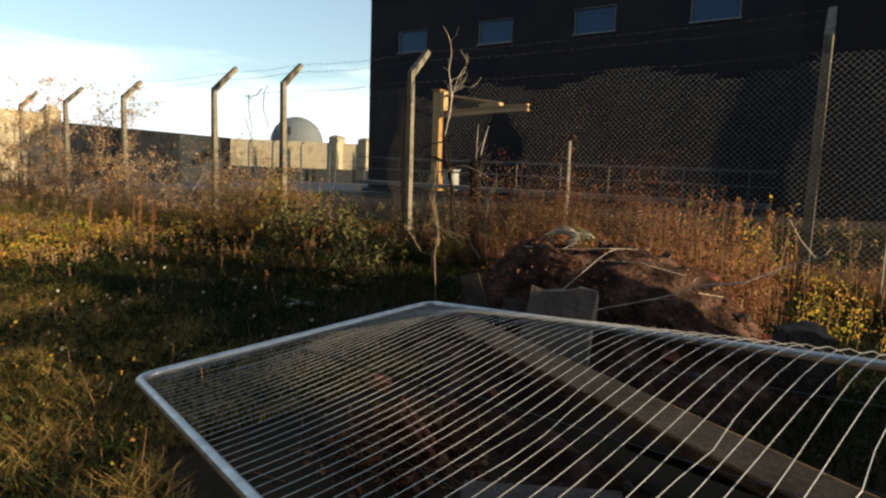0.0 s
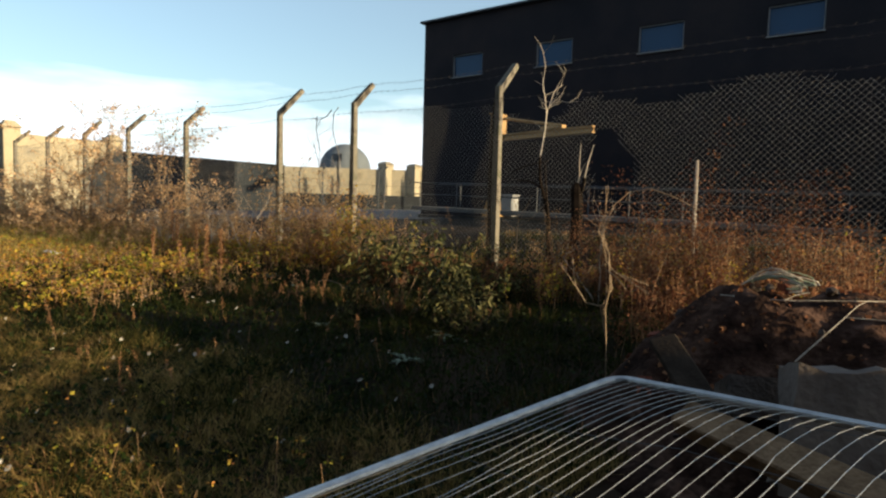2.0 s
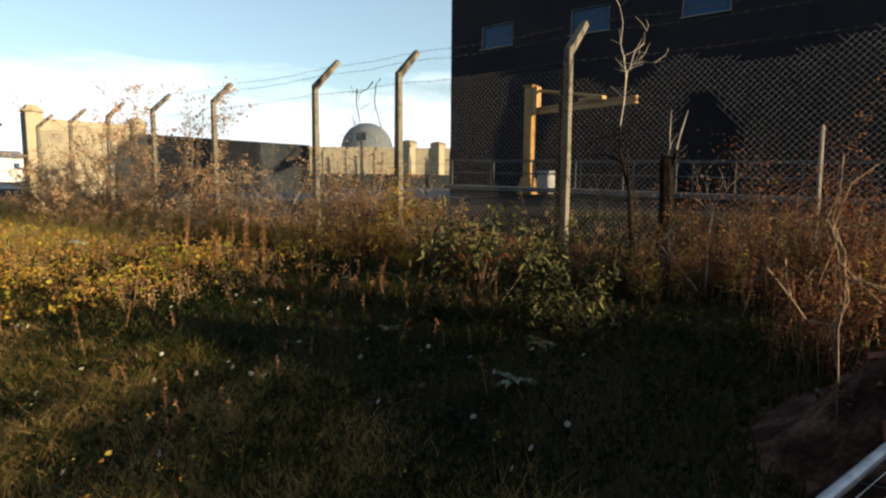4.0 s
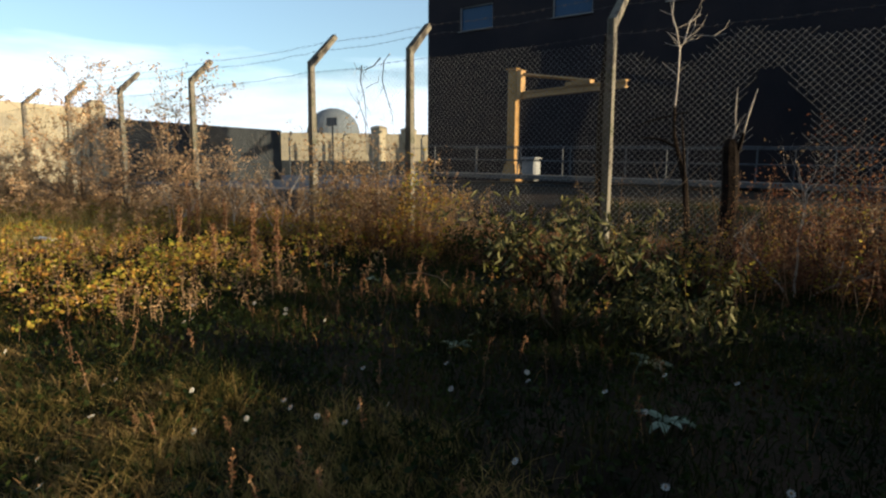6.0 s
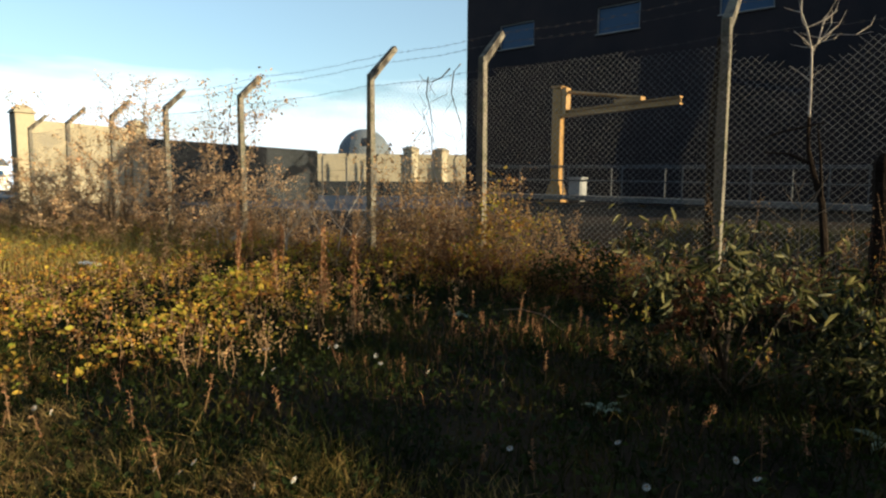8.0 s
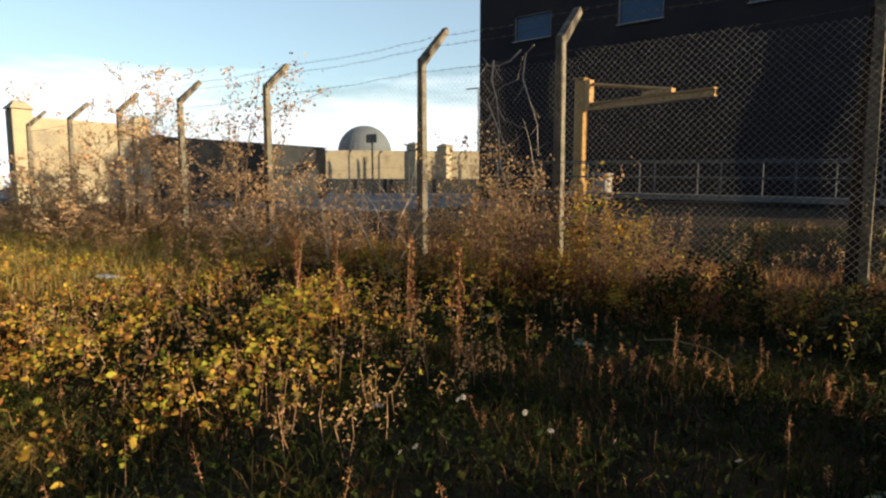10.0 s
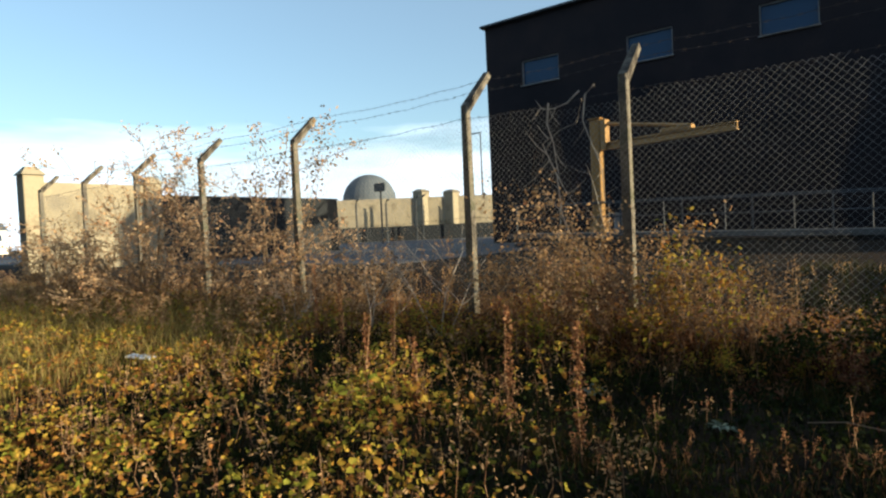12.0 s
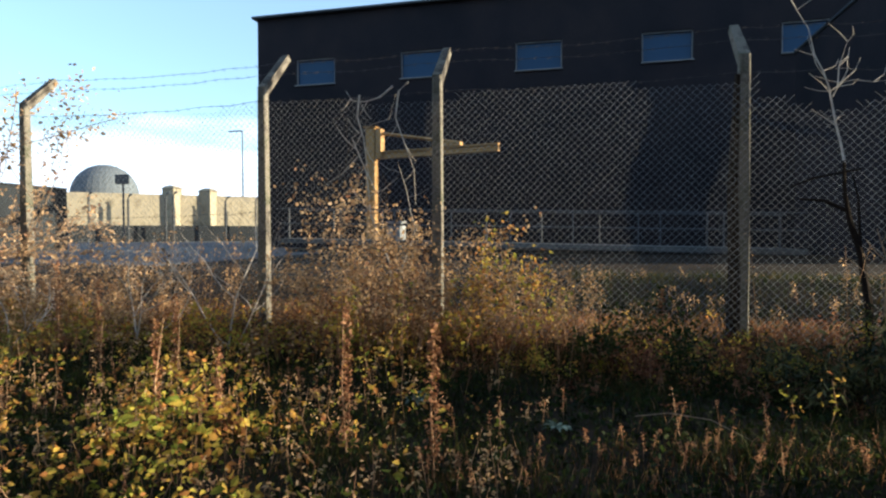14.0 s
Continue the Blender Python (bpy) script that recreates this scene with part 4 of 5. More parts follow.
x, y = spot(150, -3.0, -0.4, 5.7, 6.7)
weed_field(stalks, rusty, x, y, rng.uniform(0.35, 0.95, len(x)) * (0.5 + 0.8 * patch(x, y, 3.0, 2)), 0.034, 46)
x, y = spot(110, -3.6, -0.75, 7.2, 8.6)
weed_field(stalks, rusty, x, y, rng.uniform(0.5, 1.25, len(x)), 0.034, 50)
for count, x0, x1, seed, tall in ((420, -5.2, -0.9, 3, 1.0), (220, -9.4, -5.2, 8, 0.36)):
    x, y = spot(count, x0, x1, 7.1, 8.7)
    keep = patch(x, y, 3.4, seed) > 0.42
    x, y = x[keep], y[keep]
    h = tall * rng.uniform(0.2, 0.85, len(x)) * (0.3 + 1.1 * patch(x, y, 2.2, seed))
    pick = patch(x, y, 1.7, seed + 2) + rng.normal(0, 0.12, len(x)) > 0.6
    weed_field(stalks, yellow, x[pick], y[pick], h[pick] * 0.8, 0.036, 40)
    weed_field(stalks, rusty, x[~pick], y[~pick], h[~pick], 0.033, 42)
    x, y = spot(int(60 * tall ** 2), x0, x1, 6.9, 8.7)
    weed_field(stalks, crown, x, y, rng.uniform(0.7, 1.25, len(x)), 0.022, 30)
x, y = spot(50, -9.2, -7.6, 7.8, 8.7)
weed_field(stalks, crown, x, y, rng.uniform(0.7, 1.1, len(x)), 0.036, 40)
x, y = spot(70, -1.0, -0.1, 5.7, 6.8)
weed_field(stalks, rusty, x, y, rng.uniform(0.3, 0.7, len(x)), 0.034, 46)
x, y = spot(60, 0.0, 2.0, 5.2, 8.2)
weed_field(stalks, yellow, x, y, rng.uniform(0.15, 0.5, len(x)), 0.034, 24)
x, y = spot(200, -13, -8.0, 3.6, 6.4)
weed_field(stalks, crown, x, y, rng.uniform(0.15, 0.45, len(x)), 0.03, 18)
tagged(stalks.mesh("weed_stalks", F_STALK), "thin brown dead weed stalks along the fence", "weeds", kind="stuff")
tagged(crown.mesh("weed_leaves", F_DEAD), "withered tan weed leaves along the fence", "weeds", kind="stuff")
tagged(rusty.mesh("rusty_weed_leaves", F_RUST), "withered rust-red weed leaves by the rubble", "weeds", kind="stuff")
tagged(yellow.mesh("yellow_weed_leaves", F_BRAMBLE), "yellowing green weed leaves along the fence", "weeds", kind="stuff")

# daisies
def daisy(x, y, h, turn, lean):
    p = empty("daisy", x, y, float(lift(x, y)), turn)
    b = bmesh.new()
    tube(b, [(0, 0, 0), (0.01, 0, h * 0.6), (0.02, 0, h)], [0.002, 0.0018, 0.0015], 4)
    part("stem", b, F_GREEN, p)
    c = Vector((0.02, 0, h))
    tilt = Matrix.Rotation(lean, 3, "Y")
    b = bmesh.new()
    for i in range(9):
        a = 2 * math.pi * i / 9
        d, w = Vector((math.cos(a), math.sin(a), -0.12)), Vector((-math.sin(a), math.cos(a), 0))
        q = [d * 0.003, d * 0.011 + w * 0.003, d * 0.018 + w * 0.0016, d * 0.018 - w * 0.0016, d * 0.011 - w * 0.003]
        b.faces.new([b.verts.new(c + tilt @ u) for u in q])
    part("petals", b, F_FLOWER, p)
    b = bmesh.new()
    bmesh.ops.create_icosphere(b, subdivisions=1, radius=0.0055)
    bmesh.ops.translate(b, vec=c + Vector((0, 0, 0.003)), verts=b.verts)
    part("flower_centre", b, F_ELDER, p)
    tagged(p, "small white daisy on a thin stem in the turf", "daisy", "daisies")
    return p


rd = random.Random(21)
first = [daisy(-4.5, 3.0, 0.13, 200, 0.9), daisy(-5.5, 3.4, 0.16, 250, 0.5), daisy(-6.2, 3.0, 0.11, 290, 1.2)]
for i in range(58):
    x, y = rd.uniform(-8.6, -3.4), rd.uniform(1.7, 4.9)
    if mound_z(x, y) > 0.08:
        continue
    copy_thing(first[i % 3], pose(x, y, float(lift(x, y)), rd.uniform(-12, 12), rd.uniform(-12, 12), rd.uniform(180, 330)))


def dock(x, y, h, seed):
    """Tall withered seed stalk."""
    g = np.random.default_rng(seed)
    p = empty("dock_plant", x, y, float(lift(x, y)) - 0.02)
    b = bmesh.new()
    tube(b, [(0, 0, 0), (g.normal(0, 0.02), g.normal(0, 0.02), h * 0.5), (g.normal(0, 0.04), g.normal(0, 0.04), h)], [0.007, 0.006, 0.002], 5)
    part("stalk", b, F_STALK, p)
    hp = Heap()
    n = int(420 * h)
    z = g.uniform(0.12, 1.0, n) * h
    r = 0.02 * (0.5 + 0.9 * np.abs(np.sin(z * 14 + seed))) * (1.15 - z / h * 0.6)
    pts = np.stack([g.normal(0, 1, n) * r, g.normal(0, 1, n) * r, z], 1)
    leaves(hp, pts, g.uniform(0.012, 0.032, n), g, 0.7, 0.3)
    tagged(hp.mesh("seed_head", F_SPIKE, p), kind="stuff")
    tagged(p, "tall withered dock stalk with rusty seed heads", "plant", "dock stalks")


DOCKS = [(-9.15, 5.65, 0.98), (-8.55, 5.5, 0.94), (-10.4, 5.5, 0.82), (-10.15, 5.8, 0.6), (-11.2, 6.7, 0.85),
         (-0.55, 6.3, 1.25), (-0.3, 6.5, 1.15), (-0.75, 6.2, 0.8), (-7.0, 8.4, 0.8), (-12.2, 6.9, 0.9), (-13.1, 7.3, 1.0)]
for i, (x, y, h) in enumerate(DOCKS):
    dock(x, y, h, 40 + i)


def branch(b, p, d, length, r, depth, g, tips, bend=0.25, kids=3, least=0.0):
    """A crooked tapering limb that forks."""
    pts, rad = [Vector(p)], [r]
    d = Vector(d).normalized()
    for i in range(5):
        d = (d + Vector((g.normal(0, bend), g.normal(0, bend), g.normal(0.03, bend * 0.6)))).normalized()
        pts.append(pts[-1] + d * length / 5)
        rad.append(max(least, r * (1 - 0.14 * (i + 1))))
    tube(b, pts, rad, 5 if r > 0.006 else 3, cap=False)
    tips.extend(pts[2:])
    if depth:
        for i in range(kids):
            j = int(g.integers(2, 6))
            nd = (d + Vector((g.normal(0, 0.7), g.normal(0, 0.7), g.normal(0.1, 0.5)))).normalized()
            branch(b, pts[j], nd, length * g.uniform(0.45, 0.75), rad[j] * 0.72, depth - 1, g, tips, bend, kids, least)


def shrub(name, x, y, limbs, leaf_n, leaf_s, leaf_mat, bark, seed, label, cat, depth=2, kids=3, slim=0.6, droop=0.2, spread=0.06, bend=0.2):
    """limbs: (direction, length, radius) of each main limb."""
    g = np.random.default_rng(seed)
    p = empty(name, x, y, float(lift(x, y)) - 0.03)
    tips = []
    for d, ln, r in limbs:
        b = bmesh.new()
        branch(b, (g.normal(0, 0.04), g.normal(0, 0.04), 0), d, ln, r, depth, g, tips, bend, kids, 0.006 if r > 0.02 else 0.0)
        tagged(part("limb", b, bark, p), kind="stuff")
    if leaf_n:
        hp = Heap()
        t = np.array([tuple(v) for v in tips])
        pts = t[g.integers(0, len(t), leaf_n)] + g.normal(0, spread, (leaf_n, 3))
        pts[:, 2] = np.maximum(pts[:, 2], 0.05)
        leaves(hp, pts, g.uniform(0.6, 1.3, leaf_n) * leaf_s, g, slim, droop)
        tagged(hp.mesh("foliage", leaf_mat, p), kind="stuff")
    tagged(p, label, cat)
    return p


# leafy shrubs and saplings
LONG = "leafy shrub with long drooping grey-green leaves"
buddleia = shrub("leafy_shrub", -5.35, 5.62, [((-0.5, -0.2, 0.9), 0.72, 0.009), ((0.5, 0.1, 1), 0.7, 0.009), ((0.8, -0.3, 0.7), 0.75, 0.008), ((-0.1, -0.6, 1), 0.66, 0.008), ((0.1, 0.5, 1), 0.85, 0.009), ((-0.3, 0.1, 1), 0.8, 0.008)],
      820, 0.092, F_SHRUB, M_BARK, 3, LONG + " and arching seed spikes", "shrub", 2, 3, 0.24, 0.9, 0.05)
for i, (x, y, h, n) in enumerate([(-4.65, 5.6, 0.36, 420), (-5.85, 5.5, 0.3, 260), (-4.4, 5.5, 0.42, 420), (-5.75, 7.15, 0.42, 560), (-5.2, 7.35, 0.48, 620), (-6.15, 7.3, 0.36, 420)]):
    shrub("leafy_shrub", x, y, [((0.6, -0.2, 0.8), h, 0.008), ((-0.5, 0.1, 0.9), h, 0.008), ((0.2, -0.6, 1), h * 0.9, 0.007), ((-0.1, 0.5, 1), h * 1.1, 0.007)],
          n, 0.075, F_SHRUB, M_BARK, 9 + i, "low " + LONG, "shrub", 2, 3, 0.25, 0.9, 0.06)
shrub("leafy_shrub", -6.9, 7.5, [((0.6, -0.2, 1), 0.35, 0.008), ((-0.4, 0.1, 1), 0.4, 0.008), ((0.2, -0.6, 1), 0.35, 0.007)],
      500, 0.06, F_GREEN, M_BARK, 14, "low leafy shrub with drooping green leaves", "shrub", 2, 3, 0.3, 0.6)
for i, (x, y, h, n) in enumerate([(-4.2, 7.5, 0.75, 1300), (-3.5, 7.8, 0.95, 1500), (-2.9, 7.7, 0.9, 1300), (-2.4, 7.9, 1.2, 2000), (-1.95, 7.7, 0.95, 1300), (-5.3, 7.5, 0.38, 500), (-1.45, 7.6, 0.75, 700)]):
    shrub("withered_clump", x, y, [((-0.5, -0.2, 1), h, 0.008), ((0.5, 0.1, 1), h * 0.9, 0.008), ((0.1, -0.4, 1), h, 0.008), ((-0.1, 0.3, 1), h * 1.05, 0.008), ((0.0, 0.0, 1), h * 1.1, 0.008)],
          n, 0.028, F_RUST, M_BARK, 113 + i, "dense clump of withered brown weeds", "weeds", 2, 4, 0.5, 0.3)
for i, (x, y, h) in enumerate([(-10.0, 8.35, 1.2), (-9.2, 8.15, 1.1), (-8.45, 8.05, 0.8), (-10.6, 8.4, 0.8), (-7.5, 8.2, 0.45), (-13.0, 8.3, 0.8), (-9.6, 8.0, 0.9)]):
    shrub("bramble_bush", x, y, [((-0.6, -0.2, 1), h, 0.008), ((0.6, 0.1, 1), h * 0.9, 0.008), ((0.1, -0.5, 1), h, 0.008), ((-0.2, 0.3, 1), h * 1.1, 0.008)],
          1000, 0.044, F_GREEN if i == 4 else F_BRAMBLE if i == 2 else F_DEAD, M_TWIG, 13 + i, "bramble bush with browning and yellow leaves", "shrub", 2, 3, 0.6, 0.3)
FAN = [((-0.5, 0, 1), 2.0, 0.045), ((0.25, -0.1, 1), 2.1, 0.045), ((0.8, 0.1, 0.8), 2.2, 0.04), ((-0.9, -0.1, 0.7), 1.9, 0.04),
       ((0.0, 0.3, 1), 2.0, 0.04), ((1.0, -0.1, 0.35), 1.8, 0.035), ((1.0, -0.2, 0.6), 2.5, 0.035), ((0.3, -0.4, 0.6), 1.6, 0.022)]
for i, (x, y, k, n, leaf) in enumerate([(-19.0, 8.1, 1.0, 2300, F_ELDER), (-21.9, 7.9, 0.6, 1300, F_DEAD), (-17.6, 8.4, 0.72, 1500, F_ELDER), (-23.9, 8.0, 0.55, 1100, F_DEAD), (-14.6, 8.5, 0.4, 800, F_ELDER)]):
    shrub("elder_bush", x, y, [(d, ln * k, r * k) for d, ln, r in FAN],
          int(n * 1.6), 0.062, leaf, M_TWIG, 17 + i, "straggling elder bush with sparse yellowing leaves" if leaf == F_ELDER else "straggling bush with sparse brown leaves", "bush", 3, 3, 0.6, 0.2, 0.05)
shrub("elder_bush", -16.1, 8.55, [((0.35, 0, 1), 2.5, 0.022), ((0.75, 0, 1), 2.6, 0.022), ((0.1, 0, 1), 2.4, 0.02), ((1.0, 0, 0.85), 2.7, 0.02)],
      1500, 0.06, F_ELDER, M_TWIG, 27, "leaning elder stems with pale yellowing leaves", "bush", 1, 3, 0.6, 0.3, 0.09, 0.1)


def sapling(name, x, y, z, stem, twigs, r, label, cat, mat=M_PALEBARK):
    """stem: offsets along the main stem; twigs: (place on stem 0 to 1, offset of the tip)."""
    p = empty(name, x, y, z)
    b = bmesh.new()
    pts = [Vector(q) for q in stem]
    tube(b, pts, [r * (1 - 0.75 * i / (len(pts) - 1)) for i in range(len(pts))], 6)
    part("stem", b, mat, p)
    for f, off in twigs:
        k = f * (len(pts) - 1)
        i = min(int(k), len(pts) - 2)
        a = pts[i].lerp(pts[i + 1], k - i)
        o = Vector(off)
        b = bmesh.new()
        tube(b, [a, a + o * 0.5 + Vector((0, 0, -0.08 * o.length)), a + o], [r * 0.45, r * 0.35, r * 0.18], 4)
        part("twig", b, mat, p)
    tagged(p, label, cat)
    return p


def dead_tree(name, x, y, trunk, limbs, shoots, label, back=0.0):
    """Dark trunk and limbs with pale stripped shoots; each is a list of (x, z, radius) in the plane of the fence."""
    p = empty(name, x, y, float(lift(x, y)) - 0.1)
    z0 = p.location.z
    rt = random.Random(int(-100 * x))
    for kind, mat, rows in (("trunk", M_DARKBARK, [trunk]), ("limb", M_DARKBARK, limbs), ("shoot", M_PALEBARK, shoots)):
        for j, row in enumerate(rows):
            b = bmesh.new()
            line = []
            for a, c, r in row:
                dy = back * 0.3 * max(0.0, c - 2.2)
                line.append(Vector((a - x - 0.08 * back - 0.45 * dy, 0.03 * math.sin(5 * c + j) + dy, c - z0 + 0.13 * dy * (c - 1.5))))
            tube(b, line, [r * (0.72 if kind == "shoot" else 0.9) for a, c, r in row], 8 if kind == "trunk" else 5)
            part(kind, b, mat, p)
            if kind == "shoot" and len(line) > 3:
                for f in range(4):
                    b = bmesh.new()
                    q = line[rt.randrange(1, len(line))]
                    o = Vector((rt.uniform(-0.3, 0.3), rt.uniform(-0.1, 0.1), rt.uniform(0.05, 0.3)))
                    tube(b, [q, q + o * 0.55 + Vector((0.03, 0, -0.02)), q + o], [0.005, 0.004, 0.002], 4)
                    part("twig", b, mat, p)
    tagged(p, label, "dead tree")
    return p


dead_tree("dead_tree", -4.95, 8.72, [(-4.98, 0.2, 0.05), (-5.02, 0.9, 0.043), (-5.08, 1.4, 0.036), (-5.17, 1.7, 0.03), (-5.23, 1.95, 0.024), (-5.23, 2.28, 0.016)],
          [[(-5.2, 1.8, 0.025), (-5.4, 1.9, 0.02), (-5.62, 1.92, 0.01)], [(-5.1, 2.2, 0.012), (-5.3, 2.16, 0.014), (-5.5, 2.12, 0.013), (-5.7, 2.04, 0.007)], [(-5.08, 1.4, 0.02), (-5.12, 1.9, 0.012), (-5.16, 2.15, 0.008)]],
          [[(-5.23, 2.26, 0.017), (-5.21, 2.45, 0.016), (-5.2, 2.62, 0.015), (-5.18, 2.96, 0.013)], [(-5.18, 2.94, 0.011), (-5.21, 3.15, 0.01), (-5.255, 3.31, 0.009), (-5.24, 3.58, 0.007), (-5.3, 3.78, 0.005)],
           [(-5.18, 2.9, 0.011), (-5.12, 2.99, 0.01), (-5.06, 3.19, 0.008), (-4.92, 3.43, 0.004)], [(-5.13, 2.98, 0.007), (-5.08, 3.03, 0.007), (-4.96, 3.05, 0.006), (-4.8, 3.02, 0.005), (-4.66, 3.03, 0.003)],
           [(-5.05, 3.24, 0.004), (-5.0, 3.25, 0.004), (-4.94, 3.29, 0.003)], [(-5.07, 3.18, 0.004), (-5.0, 3.18, 0.003), (-4.9, 3.16, 0.002)], [(-5.2, 3.12, 0.006), (-5.25, 3.22, 0.006), (-5.28, 3.5, 0.003)],
           [(-5.2, 2.66, 0.005), (-5.16, 2.7, 0.004), (-5.1, 2.73, 0.002)], [(-5.18, 2.95, 0.004), (-5.23, 2.99, 0.003), (-5.26, 3.06, 0.002)]],
          "dark dead tree with pale stripped upper branches", 1.0)
dead_tree("snapped_tree", -4.68, 8.62, [(-4.66, 0.2, 0.13), (-4.65, 0.7, 0.11), (-4.65, 1.3, 0.098), (-4.67, 1.6, 0.1), (-4.68, 1.8, 0.09), (-4.67, 1.88, 0.05)],
          [[(-4.6, 1.75, 0.03), (-4.57, 1.86, 0.026), (-4.55, 1.97, 0.016)]],
          [[(-4.66, 1.84, 0.014), (-4.63, 2.0, 0.013), (-4.54, 2.14, 0.008)], [(-4.55, 1.94, 0.013), (-4.51, 2.15, 0.015), (-4.45, 2.4, 0.006)], [(-4.64, 2.02, 0.008), (-4.65, 2.2, 0.01), (-4.65, 2.43, 0.005)]],
          "thick dark snapped trunk with pale splintered shoots")
sapling("dead_weed", -5.26, 8.0, 0.4, [(0, 0, 0), (0.0, 0, 0.6), (0.01, 0, 0.95), (-0.07, 0, 1.22)],
        [(0.66, (-0.17, 0, 0.2)), (0.7, (0.16, 0, 0.19)), (0.55, (0.42, 0.05, 0.36)), (0.6, (0.19, 0.03, 0.4)), (0.5, (-0.3, 0, 0.2)), (0.85, (0.06, 0, 0.14))], 0.009, "bare pale forked stalk standing in the weeds", "weed", M_TWIG)
sapling("dead_sapling", 0.75, 8.4, 0.35, [(0, 0, 0), (0.0, 0, 1.2), (0.03, 0, 2.0), (0.08, 0, 2.7)],
        [(0.7, (0.2, 0, 0.3)), (0.75, (-0.2, 0, 0.25)), (0.85, (0.15, 0, 0.15)), (0.5, (-0.15, 0, 0.3))], 0.012, "thin leafless sapling by the fence", "sapling")
g = np.random.default_rng(63)
frayed = empty("dead_branch", -2.46, 4.15, 0.72)
SPINE = [(0, 0, 0), (-0.04, 0, 0.3), (0.0, 0.02, 0.5), (-0.05, 0.02, 0.82), (-0.13, 0.02, 1.03), (-0.09, 0.02, 1.2), (-0.06, 0.03, 1.45)]
SPURS = [[(-0.05, 0.02, 0.76), (0.02, 0, 0.68), (0.14, -0.03, 0.62), (0.4, -0.08, 0.5)], [(-0.05, 0.02, 0.74), (0.05, 0.04, 0.64), (0.2, 0.06, 0.6), (0.34, 0.1, 0.55)],
         [(-0.04, 0.02, 0.66), (0.06, -0.06, 0.64), (0.14, -0.09, 0.58), (0.2, -0.1, 0.52)], [(-0.03, 0, 0.32), (-0.2, -0.03, 0.34), (-0.28, -0.05, 0.46), (-0.45, -0.08, 0.68)],
         [(-0.05, 0, 0.72), (-0.12, 0, 0.68), (-0.18, 0.02, 0.7), (-0.22, 0.03, 0.62)], [(-0.3, -0.05, 0.5), (-0.33, -0.04, 0.58), (-0.34, -0.04, 0.66), (-0.35, -0.04, 0.75)],
         [(-0.1, 0.03, 0.95), (-0.02, 0.08, 1.27), (0.12, 0.1, 1.4), (0.31, 0.1, 1.43), (0.52, 0.1, 1.36), (0.75, 0.1, 1.24)]]
SIZE = 0.64
for i in range(4):
    b = bmesh.new()
    top = len(SPINE) if i < 2 else 5
    tube(b, [Vector((0.01, 0, -0.25))] + [Vector(q) * SIZE + Vector((g.normal(0, 0.011), g.normal(0, 0.011), 0)) * (n > 0) for n, q in enumerate(SPINE[:top])], [0.002] + [0.004 - 0.0004 * n for n in range(top)], 5)
    part("stem", b, M_TWIG, frayed)
for spur in SPURS:
    b = bmesh.new()
    tube(b, [Vector(q) * SIZE for q in spur], [0.0036 - 0.0003 * n for n in range(len(spur))], 4)
    part("twig", b, M_TWIG, frayed)
tagged(frayed, "frayed pale dead branch standing beside the rubble", "branch")
for i, (x, y, k) in enumerate([(-11.6, 8.1, 1.3), (-12.7, 7.9, 0.9), (-13.8, 7.4, 0.8), (-3.9, 7.6, 0.8)]):
    shrub("umbel_weed", x, y, [((-0.5, 0, 1), 1.0 * k, 0.013), ((0.1, 0, 1), 1.2 * k, 0.014), ((0.6, 0.1, 1), 1.0 * k, 0.013)], 90, 0.024, F_DEAD, M_PALEBARK, 43 + i, "dry branching weed with bare umbels", "weed", 2, 4)
sapling("fence_climber", -10.0, 8.72, 0.4, [(0, 0, 0), (0.1, 0, 0.8), (-0.15, 0, 1.4), (-0.2, 0, 1.9), (-0.38, 0, 2.3), (-0.12, 0, 2.45), (0.08, 0, 2.5), (0.16, 0, 2.78)],
        [(0.5, (-0.45, 0, -0.35)), (0.52, (-0.3, 0, 0.35)), (0.35, (0.35, 0, 0.2)), (0.62, (-0.15, 0, 0.2)), (0.45, (0.3, 0, -0.5)), (0.3, (-0.25, 0, 0.3))],
        0.011, "pale climbing stem hooked in the fence mesh", "climber")
sapling("fence_climber", -9.72, 8.72, 0.4, [(0, 0, 0), (-0.08, 0, 0.7), (0.1, 0, 1.2), (0.0, 0, 1.7), (-0.1, 0, 2.0)],
        [(0.8, (0.16, 0, -0.6)), (0.7, (0.25, 0, 0.1)), (0.5, (-0.22, 0, 0.3)), (0.9, (-0.3, 0, 0.15))], 0.008, "pale climbing stem hooked in the fence mesh", "climber")
for x, z, line in ((-9.89, 3.28, [(0, 0, 0), (-0.16, 0, -0.12), (-0.34, 0, -0.16), (-0.5, 0, -0.14), (-0.58, 0, -0.02)]),
                   (-10.3, 3.2, [(0, 0, 0), (-0.03, 0, -0.25), (0.05, 0, -0.5), (0.08, 0, -0.75), (0.12, 0, -0.98)]),
                   (-9.7, 3.32, [(0, 0, 0), (-0.12, 0, -0.1), (-0.16, 0, -0.4), (-0.05, 0, -0.7), (0.06, 0, -1.0), (0.08, 0, -1.4)])):
    sapling("hanging_twig", x, 8.76, z, line, [(0.45, (-0.16, 0, -0.2)), (0.6, (0.14, 0, -0.22)), (0.8, (-0.12, 0, -0.14))], 0.012, "bare crooked twig hanging from the fence wire", "twig")
shrub("fence_climber", -9.75, 8.95, [((0.1, 0, 1), 1.7, 0.008), ((-0.3, 0, 1), 1.6, 0.007), ((-0.6, 0.1, 1), 1.4, 0.006)], 0, 0, None, M_TWIG, 47, "bare climbing stems tangled in the fence mesh", "climber", 2, 3)


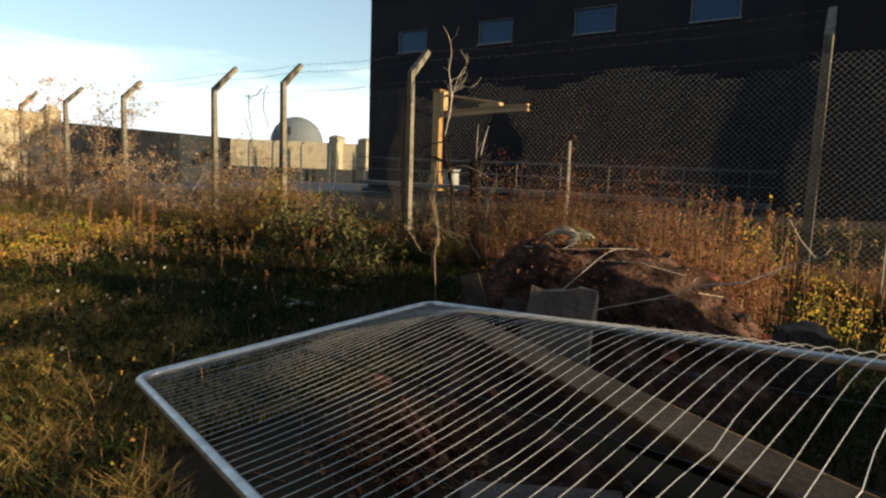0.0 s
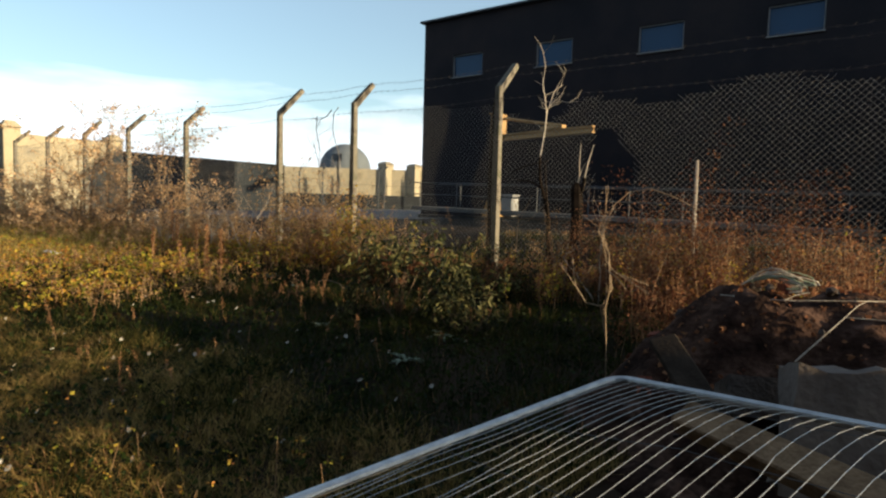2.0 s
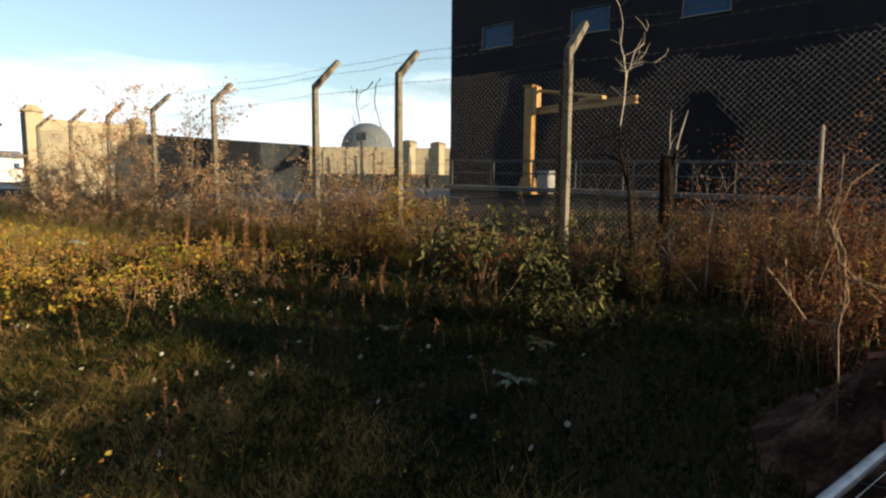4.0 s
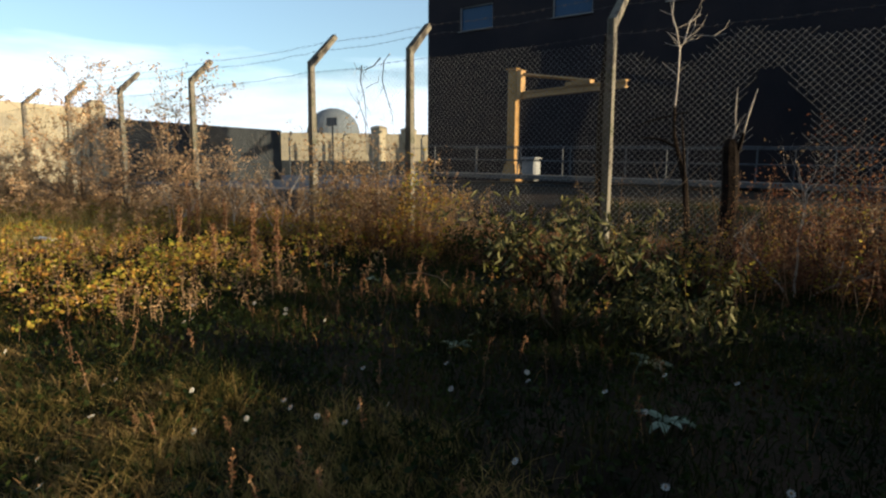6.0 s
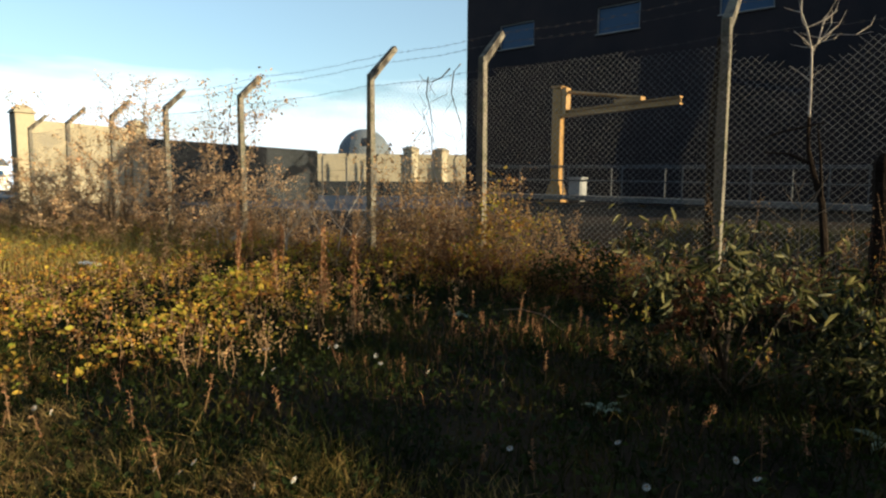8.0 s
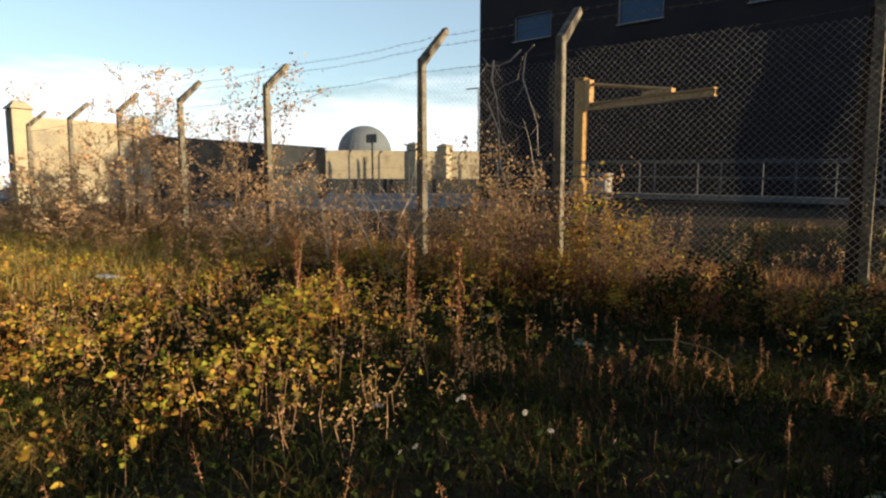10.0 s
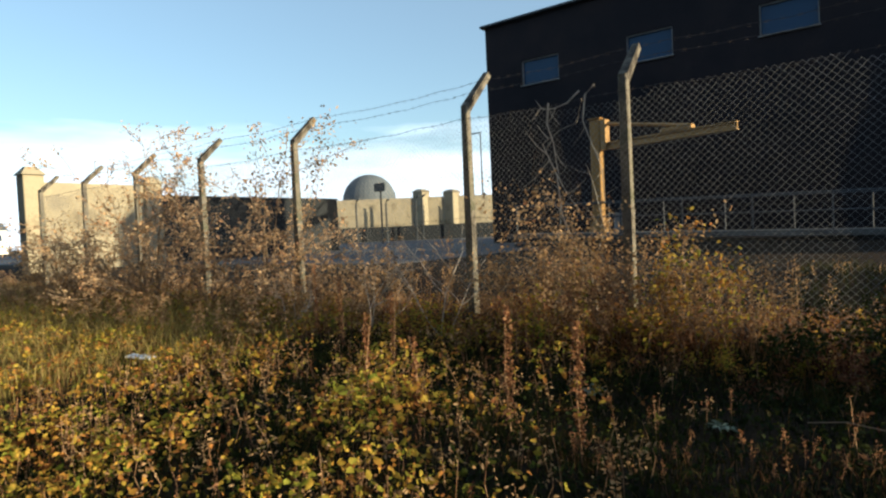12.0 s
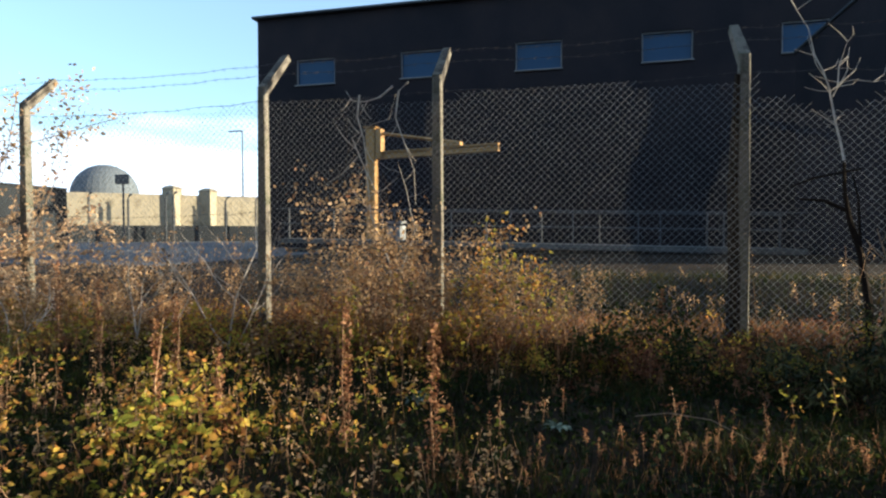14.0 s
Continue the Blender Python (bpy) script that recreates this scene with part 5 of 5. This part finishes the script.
def lying_stick(name, pts, r, forks, label, cat, hump=0.0):
    """A bent stick over the heap; forks: (index, dx, dy, rise)."""
    n = len(pts)
    p = empty(name, pts[0][0], pts[0][1], top_z(*pts[0]))
    o = Vector(p.location)
    line = [Vector((a, c, top_z(a, c) + 0.035 + hump * math.sin(math.pi * i / (n - 1)))) - o for i, (a, c) in enumerate(pts)]
    b = bmesh.new()
    tube(b, line, [r * (1 - 0.6 * i / (n - 1)) for i in range(n)], 5)
    part("stem", b, M_PALEBARK, p)
    for i, dx, dy, up in forks:
        b = bmesh.new()
        q = line[i]
        tube(b, [q, q + Vector((dx * 0.5, dy * 0.5, up * 0.7)), q + Vector((dx, dy, up))], [r * 0.6, r * 0.5, r * 0.25], 4)
        part("twig", b, M_PALEBARK, p)
    tagged(p, label, cat)


STICK = "pale dry stick lying across the rubble heap"
lying_stick("dead_twig", [(-1.95, 4.7), (-1.6, 4.65), (-1.25, 4.75), (-1.0, 4.95)], 0.0045, [(1, 0.12, 0.1, 0.05)], STICK, "twig", 0.02)
lying_stick("dead_twig", [(-1.5, 4.4), (-1.3, 4.6), (-1.0, 4.65), (-0.7, 4.8)], 0.0045, [(1, 0.1, 0.22, 0.08), (2, 0.15, -0.04, 0.02)], STICK, "twig", 0.04)
lying_stick("dead_twig", [(-1.2, 4.35), (-0.9, 4.45), (-0.65, 4.65), (-0.45, 4.95)], 0.0045, [(2, 0.04, 0.12, 0.09), (1, 0.2, 0.0, 0.04)], STICK, "twig", 0.03)
sapling("dead_branch", -0.62, 4.8, top_z(-0.62, 4.8) + 0.02, [(0, 0, 0), (0.3, 0, 0.06), (0.55, 0.05, 0.2), (0.78, 0.05, 0.3)],
        [(0.9, (-0.18, 0, 0.26)), (0.95, (0.05, 0, 0.07)), (0.5, (0.1, -0.05, 0.04))], 0.008, "pale dead branch sticking out of the rubble", "branch")
g = np.random.default_rng(88)
bundle = empty("stem_bundle", -1.75, 4.85, top_z(-1.75, 4.85))
for i in range(16):
    b = bmesh.new()
    y0, dy, ln, hp = g.normal(0, 0.06), g.normal(0, 0.12), g.uniform(0.35, 0.55), g.uniform(0.02, 0.09)
    line = []
    for k in range(8):
        f = k / 7
        a, c = -0.1 + ln * (f if f < 0.8 else 1.6 - f), y0 + dy * f
        line.append((a, c, top_z(-1.75 + a, 4.85 + c) - bundle.location.z + 0.04 + hp * math.sin(math.pi * min(1, f * 1.1))))
    tube(b, line, 0.0045, 4)
    part("stem", b, M_PALEBARK if i % 3 else F_PALE, bundle)
tagged(bundle, "loose bundle of pale dry stems on the rubble", "stems")


def seed_spikes(shrub_ob, n, seed):
    """Arching rust-brown seed spikes that droop at the end."""
    g = np.random.default_rng(seed)
    for i in range(n):
        a = g.uniform(0, 2 * np.pi)
        out, hh = g.uniform(0.3, 0.6), g.uniform(0.4, 0.75)
        line = []
        for k in range(9):
            f = k / 8
            line.append(Vector((math.cos(a) * out * f ** 1.3, math.sin(a) * out * 0.6 * f ** 1.3, hh * math.sin(2.35 * f) ** 0.8)))
        b = bmesh.new()
        tube(b, line, [0.006 - 0.0005 * k for k in range(9)], 4)
        st = part("stem", b, M_BARK, shrub_ob)
        hp = Heap()
        m = 170
        f = g.uniform(4.2, 7.99, m)
        q = f.astype(int)
        L = np.array([tuple(w) for w in line])
        pts = L[q] + (L[q + 1] - L[q]) * (f - q)[:, None] + g.normal(0, 0.011, (m, 3))
        leaves(hp, pts, g.uniform(0.012, 0.03, m), g, 0.6, 0.2)
        tagged(hp.mesh("seed_spike", F_RUST, shrub_ob), "rust-brown drooping seed spike", kind="stuff")


seed_spikes(buddleia, 13, 91)

# leaf litter and grit on the rubble
heap = Heap()
x, y = spot(3000, -2.6, 0.4, 2.6, 6.0)
keep = mound_z(x, y) > 0.34
x, y = x[keep], y[keep]
p = np.stack([x, y, lift(x, y) - 0.04 + mound_z(x, y) * 1.02], 1)
leaves(heap, p, rng.uniform(0.012, 0.05, len(x)), rng, 0.7)
tagged(heap.mesh("leaf_litter", F_RUST), "dry leaf litter and chips strewn over the rubble", "litter", kind="stuff")


def rosette(x, y, r, seed):
    """A low rosette of broad felted leaves."""
    g = np.random.default_rng(seed)
    p = empty("rosette_plant", x, y, float(lift(x, y)) + 0.03)
    for i in range(11):
        a = 2.4 * i + g.normal(0, 0.2)
        ln, tilt = r * g.uniform(0.7, 1.1), g.uniform(0.25, 0.8)
        b = bmesh.new()
        rows = []
        for k in range(5):
            f = k / 4
            w = 0.16 * ln * math.sin(math.pi * (0.12 + 0.86 * f))
            z = ln * (tilt * f - 0.5 * f * f)
            rows.append([b.verts.new((ln * f, -w, z + 0.012)), b.verts.new((ln * f, 0, z)), b.verts.new((ln * f, w, z + 0.012))])
        for r0, r1 in zip(rows, rows[1:]):
            for k in range(2):
                b.faces.new((r0[k], r1[k], r1[k + 1], r0[k + 1]))
        bmesh.ops.rotate(b, cent=(0, 0, 0), matrix=Matrix.Rotation(a, 3, "Z"), verts=b.verts)
        part("leaf", b, F_PALE, p)
    tagged(p, "low rosette of pale felted leaves in the turf", "plant", "leaf rosettes")


for i, (x, y, r) in enumerate([(-4.55, 5.3, 0.17), (-4.2, 4.35, 0.16), (-9.0, 6.7, 0.17), (-7.9, 6.3, 0.14), (-5.9, 5.0, 0.13)]):
    rosette(x, y, r, 70 + i)
b = bmesh.new()
tube(b, [(-0.35, 0.02, 0.1), (-0.15, 0, 0.14), (0.1, -0.02, 0.12), (0.32, -0.1, 0.03)], [0.004, 0.005, 0.005, 0.003], 5)
stick = part("fallen_stick", b, M_TWIG)
stick.location = (-7.05, 6.25, float(lift(-7.05, 6.25)) + 0.04)
tagged(stick, "pale bent stick lying in the grass", "stick")
b = bmesh.new()
box(b, 0, 0, 0, 0.34, 0.12, 0.02, bevel=0.004)
lit = part("litter_scrap", b, M_SCRAP)
lit.matrix_basis = pose(-13.8, 5.3, float(lift(-13.8, 5.3)) + 0.22, 5, 4, 20)
tagged(lit, "white plastic scrap caught in the weeds", "litter")
